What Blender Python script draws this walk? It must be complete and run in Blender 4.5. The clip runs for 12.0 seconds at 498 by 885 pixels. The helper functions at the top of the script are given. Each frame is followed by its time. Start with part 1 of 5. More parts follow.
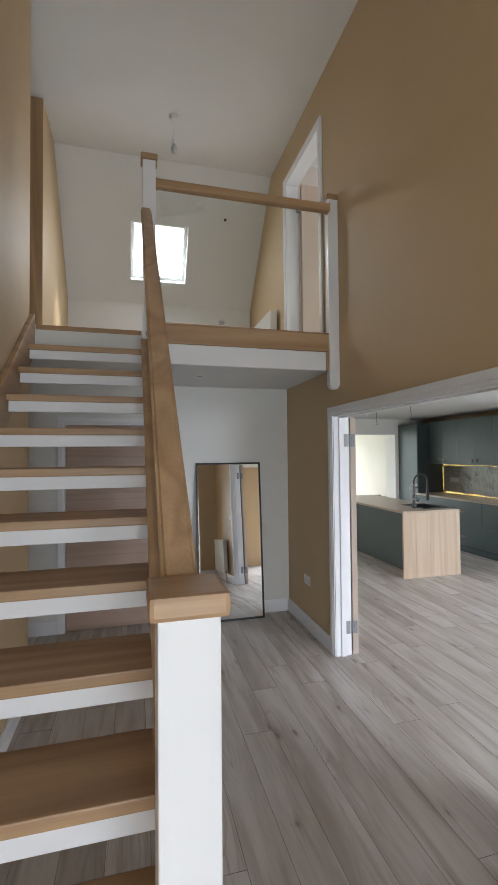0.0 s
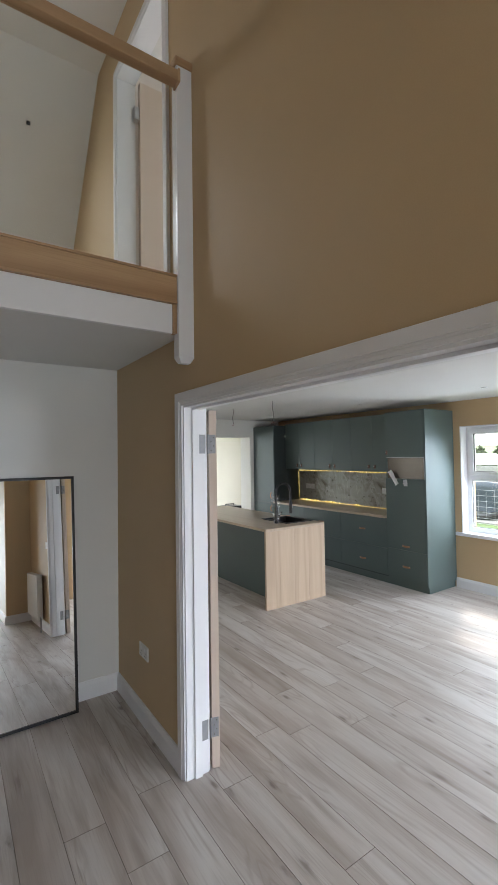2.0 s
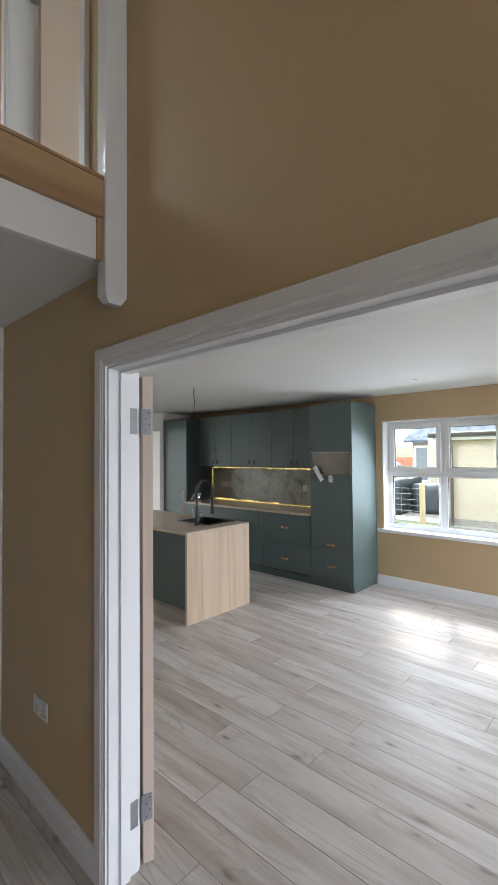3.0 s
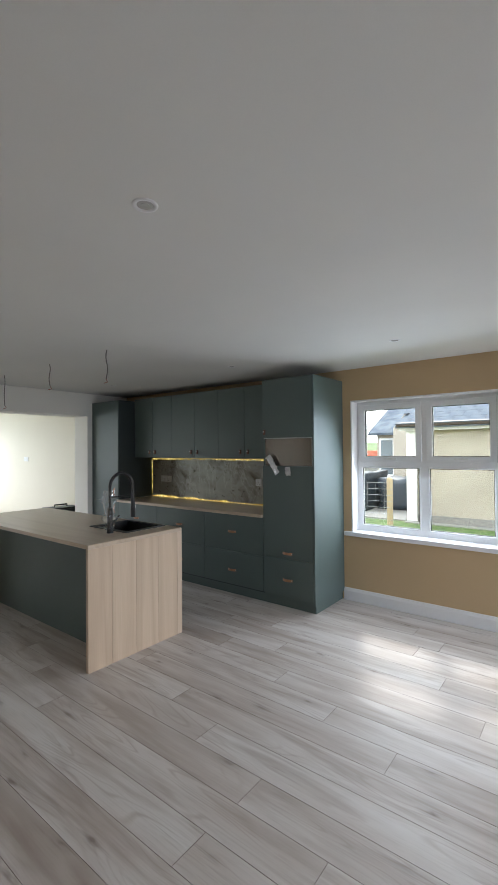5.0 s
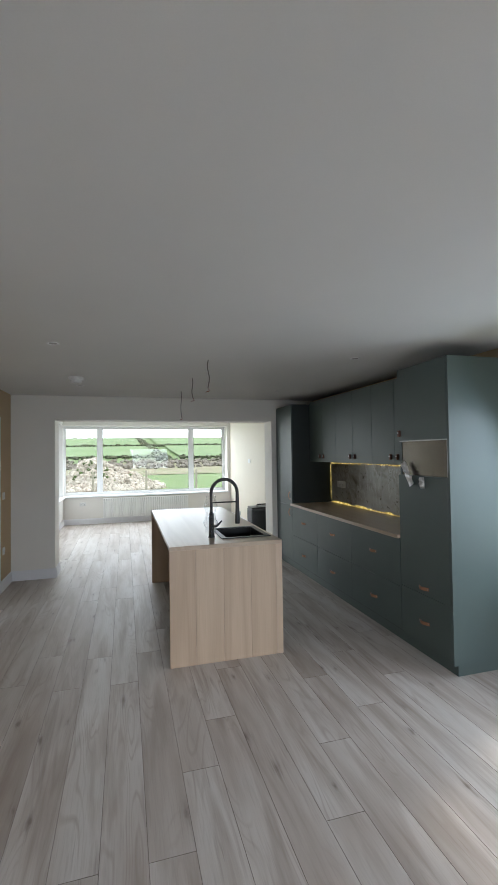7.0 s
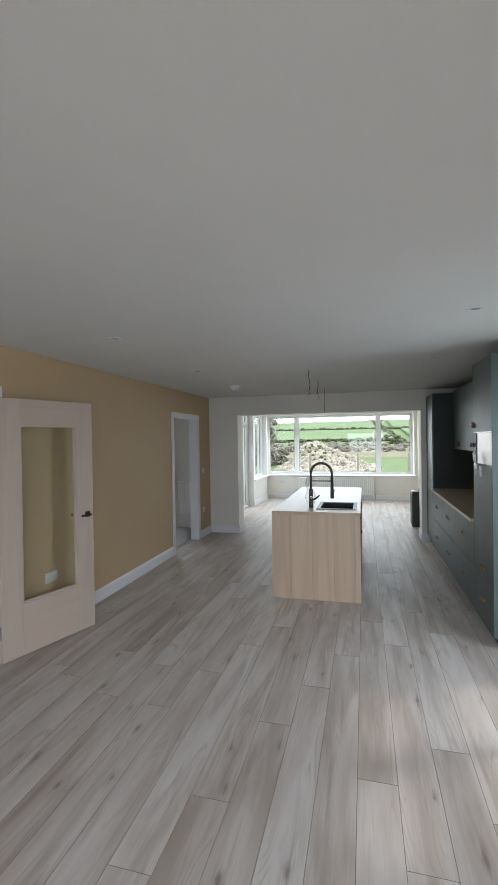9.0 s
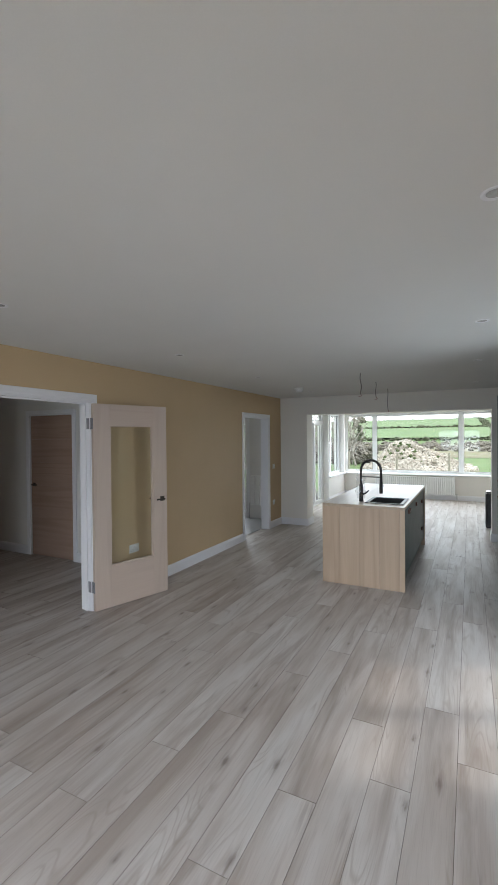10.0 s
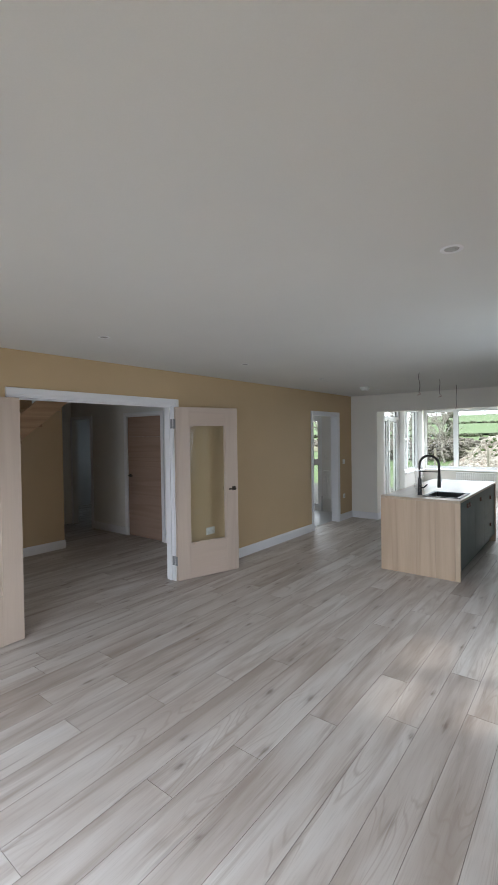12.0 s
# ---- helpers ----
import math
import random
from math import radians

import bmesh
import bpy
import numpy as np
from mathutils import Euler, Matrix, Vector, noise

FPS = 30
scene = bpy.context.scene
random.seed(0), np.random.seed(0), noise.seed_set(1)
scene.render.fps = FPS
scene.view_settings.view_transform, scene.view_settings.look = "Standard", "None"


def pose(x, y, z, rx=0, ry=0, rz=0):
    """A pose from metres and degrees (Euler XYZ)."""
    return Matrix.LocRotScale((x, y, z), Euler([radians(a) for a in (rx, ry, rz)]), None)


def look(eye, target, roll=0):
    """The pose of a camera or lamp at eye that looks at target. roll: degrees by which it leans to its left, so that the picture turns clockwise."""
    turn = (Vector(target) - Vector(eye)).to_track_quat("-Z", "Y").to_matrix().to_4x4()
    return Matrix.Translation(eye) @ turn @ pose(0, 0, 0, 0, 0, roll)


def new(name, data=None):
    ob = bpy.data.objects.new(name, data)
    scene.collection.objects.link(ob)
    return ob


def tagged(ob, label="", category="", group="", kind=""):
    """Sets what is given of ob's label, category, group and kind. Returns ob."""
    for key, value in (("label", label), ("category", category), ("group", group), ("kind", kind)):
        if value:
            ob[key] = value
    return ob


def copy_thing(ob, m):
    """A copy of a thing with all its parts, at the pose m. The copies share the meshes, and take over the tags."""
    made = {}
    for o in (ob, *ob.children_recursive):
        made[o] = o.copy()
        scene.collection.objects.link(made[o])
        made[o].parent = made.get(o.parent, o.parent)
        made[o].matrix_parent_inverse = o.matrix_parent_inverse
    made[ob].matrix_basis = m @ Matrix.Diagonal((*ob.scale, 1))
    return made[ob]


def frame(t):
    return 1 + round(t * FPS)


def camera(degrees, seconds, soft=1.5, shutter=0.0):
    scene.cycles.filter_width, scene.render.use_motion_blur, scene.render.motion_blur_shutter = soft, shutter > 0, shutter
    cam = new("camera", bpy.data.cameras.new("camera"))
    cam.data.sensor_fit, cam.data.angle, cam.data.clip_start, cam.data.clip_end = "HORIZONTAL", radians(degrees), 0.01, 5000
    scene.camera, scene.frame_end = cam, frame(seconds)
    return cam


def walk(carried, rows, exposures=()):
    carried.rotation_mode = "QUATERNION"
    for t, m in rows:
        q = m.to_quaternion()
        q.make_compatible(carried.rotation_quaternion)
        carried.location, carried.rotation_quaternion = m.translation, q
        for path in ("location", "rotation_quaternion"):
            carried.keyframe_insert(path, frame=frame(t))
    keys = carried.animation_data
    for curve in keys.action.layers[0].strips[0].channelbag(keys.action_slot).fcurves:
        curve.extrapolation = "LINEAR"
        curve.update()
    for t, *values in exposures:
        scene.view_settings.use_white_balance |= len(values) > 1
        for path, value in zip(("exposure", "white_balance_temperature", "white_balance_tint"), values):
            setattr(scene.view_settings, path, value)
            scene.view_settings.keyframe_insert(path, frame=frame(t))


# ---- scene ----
EXPOSURES = [(0.0, 1.7), (1.0, 1.66), (2.0, 1.58), (3.5, 1.48), (5.5, 0.95), (7.0, 0.75), (9.5, 0.68), (12.0, 0.78)]
cam = camera(59.2, 12.0)
PATH = [
    (0, (-0.025, 0.289, 1.686), (0.484, 2.223, 1.739), -0.5),
    (0.5, (0.156, 0.573, 1.753), (0.821, 2.459, 1.812), -0.6),
    (1, (0.314, 0.83, 1.765), (1.132, 2.655, 1.822), -0.7),
    (1.5, (0.454, 1.16, 1.753), (1.398, 2.922, 1.81), -0.5),
    (2, (0.55, 1.5, 1.73), (1.676, 3.152, 1.788), -0.8),
    (2.5, (0.619, 1.825, 1.707), (1.933, 3.332, 1.765), -0.4),
    (3, (0.713, 2.116, 1.656), (2.187, 3.466, 1.711), -0.5),
    (3.5, (0.858, 2.333, 1.593), (2.433, 3.564, 1.657), -0.5),
    (3.7, (0.891, 2.411, 1.587), (2.52, 3.571, 1.606), -0.4),
    (5.5, (2.124, 2.673, 1.554), (3.608, 4.012, 1.611), -0.6),
    (6, (2.476, 2.566, 1.547), (3.68, 4.162, 1.603), -0.5),
    (6.5, (2.848, 2.375, 1.575), (3.707, 4.181, 1.627), -0.6),
    (7, (3.144, 2.124, 1.596), (3.689, 4.048, 1.644), -0.8),
    (9, (4.398, 0.999, 1.646), (3.89, 2.933, 1.631), -0.9),
    (9.5, (4.696, 0.815, 1.643), (3.993, 2.687, 1.626), -0.8),
    (10, (4.967, 0.616, 1.649), (4.067, 2.401, 1.627), -0.5),
    (10.5, (5.144, 0.473, 1.655), (4.13, 2.197, 1.632), -0.8),
    (11, (5.262, 0.412, 1.649), (4.143, 2.069, 1.624), -0.6),
    (11.5, (5.37, 0.357, 1.666), (4.166, 1.954, 1.637), -0.6),
    (12, (5.477, 0.258, 1.656), (4.249, 1.836, 1.622), -0.8),
]
walk(cam, [(t, look(eye, target, roll)) for t, eye, target, roll in PATH], EXPOSURES)
# ---- world, sun, exposure ----
world = bpy.data.worlds.new("world")
scene.world = world
world.use_nodes = True
wn, wl = world.node_tree.nodes, world.node_tree.links
sky = wn.new("ShaderNodeTexSky")
sky.sky_type = 'NISHITA'
sky.sun_disc = False
sky.sun_elevation, sky.sun_rotation = radians(44), radians(68)
sky.dust_density = 3.0
cloud = wn.new("ShaderNodeMix")
cloud.data_type = 'RGBA'
cloud.inputs[0].default_value = 0.72
cloud.inputs[7].default_value = (22.0, 23.0, 24.5, 1)
wl.new(sky.outputs[0], cloud.inputs[6])
wl.new(cloud.outputs[2], wn["Background"].inputs[0])
wn["Background"].inputs[1].default_value = 0.13

sun_data = bpy.data.lights.new("sun", 'SUN')
sun_data.energy, sun_data.angle, sun_data.color = 0.85, radians(5.5), (1.0, 0.96, 0.9)
sun = new("sun", sun_data)
sun.matrix_world = look((6, 2, 7), (5, 1.60, 5.94))


def sky_window(name, at, towards, w, h, watts, col=(0.84, 0.92, 1.0), spread=180):
    """Stands in for the sky's light in a window's opening."""
    d = bpy.data.lights.new(name, 'AREA')
    d.shape, d.size, d.size_y, d.energy, d.color = 'RECTANGLE', w, h, watts, col
    d.spread = radians(spread)
    ob_ = new(name, d)
    ob_.matrix_world = look(at, towards)


sky_window("sky_sunroom", (3.68, 13.25, 1.5), (3.68, 9, 0.0), 3.8, 1.5, 29, (0.83, 0.9, 1.0))
sky_window("sky_sunroom_west", (1.66, 11.5, 1.3), (3, 11.5, 0.6), 2.6, 1.6, 5, (0.80, 0.9, 1.0))
sky_window("sky_kitchen_east", (6.04, 3.945, 1.38), (4, 3.945, 0.2), 1.25, 1.25, 12, (0.72, 0.835, 1.0))
sky_window("sky_kitchen_end", (4.5, -1.38, 1.35), (4.2, 0.6, -0.3), 2.1, 1.45, 49, (0.745, 0.85, 1.0), 125)
sky_window("sky_hall_front", (0.26, -2.88, 1.1), (0.26, 1.4, 1.0), 1.8, 1.9, 24, (0.80, 0.89, 1.0))
sky_window("sky_roof", (0.295, 6.0, 4.32), (0.295, 5.2, 3.3), 0.65, 0.65, 4.6, (0.86, 0.93, 1.0))
# Lamp for window_6, an unseen window added to light the bedroom.
sky_window("sky_bedroom", (4.4, 4.2, 3.9), (2, 4.2, 3.6), 1.2, 1.2, 9, (0.86, 0.93, 1.0))
sky_window("sky_utility", (0.46, 8.6, 1.5), (0.46, 6, 1.2), 0.6, 0.8, 5)
# Added fill lamp by a blank wall: the back room has no window.
sky_window("sky_back_room", (-3.6, 7.0, 1.5), (-2.6, 5.2, 0.8), 1.0, 1.0, 1.2, (0.7, 0.86, 1.0))


# ---- materials ----
def nodes_of(name):
    m = bpy.data.materials.new(name)
    m.use_nodes = True
    return m, m.node_tree.nodes, m.node_tree.links, m.node_tree.nodes["Principled BSDF"]


def ramp(n, l, source, stops):
    r = n.new("ShaderNodeValToRGB")
    els = r.color_ramp.elements
    els[0].position, els[0].color = stops[0][0], (*stops[0][1], 1)
    els[1].position, els[1].color = stops[-1][0], (*stops[-1][1], 1)
    for pos, col in stops[1:-1]:
        e = els.new(pos)
        e.color = (*col, 1)
    l.new(source, r.inputs[0])
    return r.outputs[0]


def noise_tex(n, l, vec, scale, detail=4, rough=0.5, distort=0.0):
    t = n.new("ShaderNodeTexNoise")
    t.inputs["Scale"].default_value, t.inputs["Detail"].default_value = scale, detail
    t.inputs["Roughness"].default_value, t.inputs["Distortion"].default_value = rough, distort
    l.new(vec, t.inputs["Vector"])
    return t.outputs["Fac"]


def mapped(n, l, vec, scale, shift=None):
    m = n.new("ShaderNodeMapping")
    m.inputs["Scale"].default_value = scale
    l.new(vec, m.inputs["Vector"])
    if shift is not None:
        l.new(shift, m.inputs["Location"])
    return m.outputs[0]


def coords(n, kind="Object"):
    return n.new("ShaderNodeTexCoord").outputs[kind]


def mix(n, l, fac, a, b, blend='MIX'):
    m = n.new("ShaderNodeMix")
    m.data_type, m.blend_type = 'RGBA', blend
    for sock, v in ((m.inputs[0], fac), (m.inputs[6], a), (m.inputs[7], b)):
        if isinstance(v, (int, float)):
            sock.default_value = v
        elif isinstance(v, tuple):
            sock.default_value = (*v, 1)
        else:
            l.new(v, sock)
    return m.outputs[2]


def bump(n, l, bsdf, height, strength, distance=0.002):
    b = n.new("ShaderNodeBump")
    b.inputs["Strength"].default_value, b.inputs["Distance"].default_value = strength, distance
    l.new(height, b.inputs["Height"])
    l.new(b.outputs[0], bsdf.inputs["Normal"])


def shade(c, k):
    return tuple(min(1, v * k) for v in c)


def paint(name, col, rough=0.55, vary=0.04, grain=220.0, relief=0.08, metal=0.0, clouds=1.3):
    """Painted or plastered surface: broad cloudy tone, fine roller stipple."""
    m, n, l, b = nodes_of(name)
    vec = coords(n)
    big = noise_tex(n, l, vec, clouds, 3)
    fine = noise_tex(n, l, vec, grain, 2)
    base = ramp(n, l, big, [(0.3, shade(col, 1 - vary)), (0.7, shade(col, 1 + vary))])
    l.new(mix(n, l, 0.05, base, fine, 'OVERLAY'), b.inputs["Base Color"])
    b.inputs["Metallic"].default_value = metal
    r = n.new("ShaderNodeMapRange")
    r.inputs[3].default_value, r.inputs[4].default_value = rough - 0.06, rough + 0.06
    l.new(noise_tex(n, l, vec, 6, 4), r.inputs[0])
    l.new(r.outputs[0], b.inputs["Roughness"])
    bump(n, l, b, fine, relief, 0.0015)
    return m


def wood(name, light, dark, axis, rough=0.45, ring=4.5, knots=0.5, contrast=1.0):
    """Timber with long grain along one axis, cathedral bands and a few knots."""
    m, n, l, b = nodes_of(name)
    vec = coords(n)
    rnd = n.new("ShaderNodeObjectInfo").outputs["Random"]
    k = n.new("ShaderNodeMath")
    k.operation = 'MULTIPLY'
    k.inputs[1].default_value = 37.0
    l.new(rnd, k.inputs[0])
    long, cross = 0.22, 4.0
    sc = [cross] * 3
    sc["xyz".index(axis)] = long
    v = mapped(n, l, vec, sc, k.outputs[0])
    band = noise_tex(n, l, v, 1.3, 2, 0.45, 0.35)
    w = n.new("ShaderNodeMath")
    w.operation = 'MULTIPLY'
    w.inputs[1].default_value = ring
    l.new(band, w.inputs[0])
    f = n.new("ShaderNodeMath")
    f.operation = 'PINGPONG'
    f.inputs[1].default_value = 1.0
    l.new(w.outputs[0], f.inputs[0])
    mid = tuple((a + c) / 2 for a, c in zip(light, dark))
    base = ramp(n, l, f.outputs[0], [(0.0, mid), (0.45, light), (1.0, tuple(a * (1 - .35 * contrast) + c * .35 * contrast for a, c in zip(light, dark)))])
    sc2 = [150.0] * 3
    sc2["xyz".index(axis)] = 4.0
    pores = noise_tex(n, l, mapped(n, l, vec, sc2, k.outputs[0]), 1.0, 3, 0.6)
    base = mix(n, l, ramp(n, l, pores, [(0.45, (0, 0, 0)), (0.8, (0.3, 0.3, 0.3))]), base, dark)
    patch = noise_tex(n, l, mapped(n, l, vec, [x * 0.35 for x in sc], k.outputs[0]), 1.2, 2)
    base = mix(n, l, ramp(n, l, patch, [(0.45, (0, 0, 0)), (0.8, (0.55 * knots,) * 3)]), base, dark)
    l.new(base, b.inputs["Base Color"])
    b.inputs["Roughness"].default_value = rough
    bump(n, l, b, pores, 0.12, 0.0008)
    return m


def math_node(n, l, op, a, b=None, c=None):
    m = n.new("ShaderNodeMath")
    m.operation = op
    for sock, v in zip(m.inputs, (a, b, c)):
        if v is None:
            continue
        if isinstance(v, (int, float)):
            sock.default_value = v
        else:
            l.new(v, sock)
    return m.outputs[0]


def floor_wood(name, island):
    """Grey-washed oak laminate: every plank has its own tone, figure and knots."""
    m, n, l, b = nodes_of(name)
    geo = n.new("ShaderNodeNewGeometry")
    rnd = geo.outputs["Random Per Island"] if island else n.new("ShaderNodeObjectInfo").outputs["Random"]
    k = math_node(n, l, 'MULTIPLY', rnd, 61.0)
    vec = geo.outputs["Position"]

    def grain(sx, sy, scale=1.0, detail=3, rough=0.5, distort=0.0):
        return noise_tex(n, l, mapped(n, l, vec, (sx, sy, 1), k), scale, detail, rough, distort)
    tone = math_node(n, l, 'FRACT', math_node(n, l, 'MULTIPLY', rnd, 7.31))
    cloud_ = grain(5.5, 0.85, 1.0, 3, 0.55, 0.3)
    level = math_node(n, l, 'ADD', math_node(n, l, 'MULTIPLY', tone, 0.14), cloud_)
    base = ramp(n, l, level, [(0.36, (0.395, 0.335, 0.292)), (0.50, (0.495, 0.440, 0.400)), (0.64, (0.580, 0.534, 0.498)), (0.80, (0.635, 0.600, 0.57))])
    streak = grain(11, 0.9, 1.0, 4, 0.55, 0.5)
    base = mix(n, l, ramp(n, l, streak, [(0.50, (0, 0, 0)), (0.72, (0.74, 0.74, 0.74))]), base, (0.30, 0.235, 0.193))
    ringv = grain(5.5, 0.65, 1.0, 1.5, 0.45, 0.55)
    rings_ = math_node(n, l, 'PINGPONG', math_node(n, l, 'MULTIPLY', ringv, 38.0), 1.0)
    where = grain(4.0, 0.8, 1.6, 2)
    wave = ramp(n, l, rings_, [(0.0, (1, 1, 1)), (0.16, (0.7, 0.7, 0.7)), (0.38, (0, 0, 0))])
    lines = mix(n, l, 1.0, wave, ramp(n, l, where, [(0.50, (0.02, 0.02, 0.02)), (0.62, (0.5, 0.5, 0.5))]), 'MULTIPLY')
    base = mix(n, l, lines, base, (0.36, 0.295, 0.25))
    pores = grain(170, 6, 1.0, 3, 0.6)
    base = mix(n, l, ramp(n, l, pores, [(0.5, (0, 0, 0)), (0.8, (0.32, 0.32, 0.32))]), base, (0.30, 0.25, 0.22))
    wob = grain(26, 9, 1.0, 4, 0.6)
    vor = n.new("ShaderNodeTexVoronoi")
    vor.voronoi_dimensions = '2D'
    vor.inputs["Scale"].default_value = 1.0
    l.new(mapped(n, l, vec, (4.6, 1.5, 1), k), vor.inputs["Vector"])
    knot = math_node(n, l, 'ADD', vor.outputs["Distance"], math_node(n, l, 'MULTIPLY_ADD', wob, 0.22, -0.10))
    some = ramp(n, l, grain(1.7, 0.45, 1.0, 1), [(0.44, (0, 0, 0)), (0.52, (1, 1, 1))])
    base = mix(n, l, mix(n, l, 1.0, some, ramp(n, l, knot, [(0.012, (0.75, 0.75, 0.75)), (0.04, (0.45, 0.45, 0.45)), (0.075, (0.15, 0.15, 0.15)), (0.15, (0, 0, 0))]), 'MULTIPLY'), base, (0.17, 0.125, 0.10))
    tail = grain(45, 2.2, 1.0, 3, 0.6, 0.4)
    near = ramp(n, l, vor.outputs["Distance"], [(0.05, (0.8, 0.8, 0.8)), (0.34, (0, 0, 0))])
    tails = mix(n, l, 1.0, near, ramp(n, l, tail, [(0.55, (0, 0, 0)), (0.66, (0.6, 0.6, 0.6))]), 'MULTIPLY')
    base = mix(n, l, tails, base, (0.20, 0.15, 0.12))
    l.new(base, b.inputs["Base Color"])
    r = n.new("ShaderNodeMapRange")
    r.inputs[3].default_value, r.inputs[4].default_value = 0.40, 0.56
    l.new(pores, r.inputs[0])
    l.new(r.outputs[0], b.inputs["Roughness"])
    bump(n, l, b, pores, 0.2, 0.0006)
    return m


def marble(name):
    m, n, l, b = nodes_of(name)
    vec = coords(n)
    soft = noise_tex(n, l, mapped(n, l, vec, (1, 1, 1.4)), 3.2, 6, 0.6, 0.5)
    base = ramp(n, l, soft, [(0.32, (0.16, 0.135, 0.10)), (0.44, (0.31, 0.29, 0.25)), (0.56, (0.42, 0.41, 0.375)), (0.75, (0.36, 0.35, 0.32))])
    turned = n.new("ShaderNodeMapping")
    turned.inputs["Rotation"].default_value = (radians(35), 0, 0)
    turned.inputs["Scale"].default_value = (1, 2.4, 1.0)
    l.new(vec, turned.inputs["Vector"])
    broad = noise_tex(n, l, turned.outputs[0], 0.55, 4, 0.6, 0.5)
    base = mix(n, l, ramp(n, l, broad, [(0.47, (0, 0, 0)), (0.60, (0.7, 0.7, 0.7))]), base, (0.50, 0.485, 0.45))
    veins = noise_tex(n, l, turned.outputs[0], 1.3, 7, 0.65, 0.8)
    base = mix(n, l, ramp(n, l, veins, [(0.485, (0, 0, 0)), (0.50, (0.6, 0.6, 0.6)), (0.515, (0, 0, 0))]), base, (0.62, 0.60, 0.57))
    spots = noise_tex(n, l, vec, 11, 6, 0.7, 0.4)
    base = mix(n, l, ramp(n, l, spots, [(0.60, (0, 0, 0)), (0.68, (0.75, 0.75, 0.75))]), base, (0.09, 0.07, 0.045))
    l.new(base, b.inputs["Base Color"])
    b.inputs["Roughness"].default_value = 0.25
    return m


def glass(name, tint=(0.96, 0.98, 0.97), least=0.018):
    m, n, l, b = nodes_of(name)
    n.remove(b)
    tr, gl, lw, mx = n.new("ShaderNodeBsdfTransparent"), n.new("ShaderNodeBsdfGlossy"), n.new("ShaderNodeLayerWeight"), n.new("ShaderNodeMixShader")
    tr.inputs[0].default_value = (*tint, 1)
    gl.inputs["Roughness"].default_value = 0.01
    pw, sc = n.new("ShaderNodeMath"), n.new("ShaderNodeMath")
    pw.operation, sc.operation = 'POWER', 'MULTIPLY_ADD'
    pw.inputs[1].default_value, sc.inputs[1].default_value, sc.inputs[2].default_value = 5.0, 0.8, least
    l.new(lw.outputs["Facing"], pw.inputs[0])
    l.new(pw.outputs[0], sc.inputs[0])
    l.new(sc.outputs[0], mx.inputs[0])
    l.new(tr.outputs[0], mx.inputs[1])
    l.new(gl.outputs[0], mx.inputs[2])
    l.new(mx.outputs[0], n["Material Output"].inputs[0])
    return m


def plain(name, col, rough=0.5, metal=0.0, emit=0.0, ecol=None):
    m, n, l, b = nodes_of(name)
    vec = coords(n)
    f = noise_tex(n, l, vec, 30, 4)
    l.new(ramp(n, l, f, [(0.3, shade(col, 0.9)), (0.7, shade(col, 1.08))]), b.inputs["Base Color"])
    b.inputs["Roughness"].default_value, b.inputs["Metallic"].default_value = rough, metal
    if emit:
        b.inputs["Emission Color"].default_value = (*ecol, 1)
        b.inputs["Emission Strength"].default_value = emit
    return m


def speckle(name, cols, scale, rough=0.9, relief=0.6, dist=0.01):
    """Voronoi chips: pebbledash, gravel, meadow."""
    m, n, l, b = nodes_of(name)
    vec = coords(n)
    v = n.new("ShaderNodeTexVoronoi")
    v.inputs["Scale"].default_value = scale
    l.new(vec, v.inputs["Vector"])
    sep = n.new("ShaderNodeSeparateColor")
    l.new(v.outputs["Color"], sep.inputs[0])
    c = ramp(n, l, sep.outputs[0], [(i / (len(cols) - 1), col) for i, col in enumerate(cols)])
    big = noise_tex(n, l, vec, 0.8, 4)
    l.new(mix(n, l, 0.35, c, ramp(n, l, big, [(0.3, (0.35, 0.35, 0.35)), (0.7, (0.62, 0.62, 0.62))]), 'OVERLAY'), b.inputs["Base Color"])
    b.inputs["Roughness"].default_value = rough
    bump(n, l, b, v.outputs["Distance"], relief, dist)
    return m


M_BEIGE = paint("beige_paint", (0.548, 0.402, 0.240), 0.62, 0.03)
M_WHITE_WALL = paint("white_wall_paint", (0.74, 0.73, 0.71), 0.65, 0.02)
M_OFFWHITE = paint("warm_off_white_paint", (0.79, 0.765, 0.72), 0.65, 0.02)
M_CREAM = paint("cream_paint", (0.71, 0.655, 0.545), 0.62, 0.02)
M_CEIL = paint("ceiling_paint", (0.715, 0.715, 0.706), 0.8, 0.02)
M_TRIM = paint("white_gloss_paint", (0.79, 0.79, 0.815), 0.5, 0.006, 700, 0.0)
M_UPVC = paint("white_upvc", (0.82, 0.83, 0.84), 0.25, 0.01, 60, 0.02)
M_GREEN = paint("green_cabinet_paint", (0.092, 0.125, 0.119), 0.45, 0.05, 160, 0.05)
# Carcass colour darkened to give the gaps between fronts their shade.
M_CARCASS_SHADED = paint("gap_shaded_carcass", (0.035, 0.045, 0.043), 0.6, 0.03)
M_OAK_X = wood("oak_x", (0.52, 0.345, 0.20), (0.24, 0.12, 0.052), "x", 0.42, 4.5, 0.9, 1.25)
M_OAK_Y = wood("oak_y", (0.52, 0.345, 0.20), (0.24, 0.12, 0.052), "y", 0.42, 4.5, 0.9, 1.25)
M_OAK_Z = wood("oak_z", (0.52, 0.345, 0.20), (0.24, 0.12, 0.052), "z", 0.42, 4.5, 0.9, 1.25)
M_DOOR_Z = wood("pale_oak_z", (0.57, 0.465, 0.39), (0.47, 0.37, 0.30), "z", 0.5, 6, 0.2, 0.3)
M_DOOR_Y = M_DOOR_Z
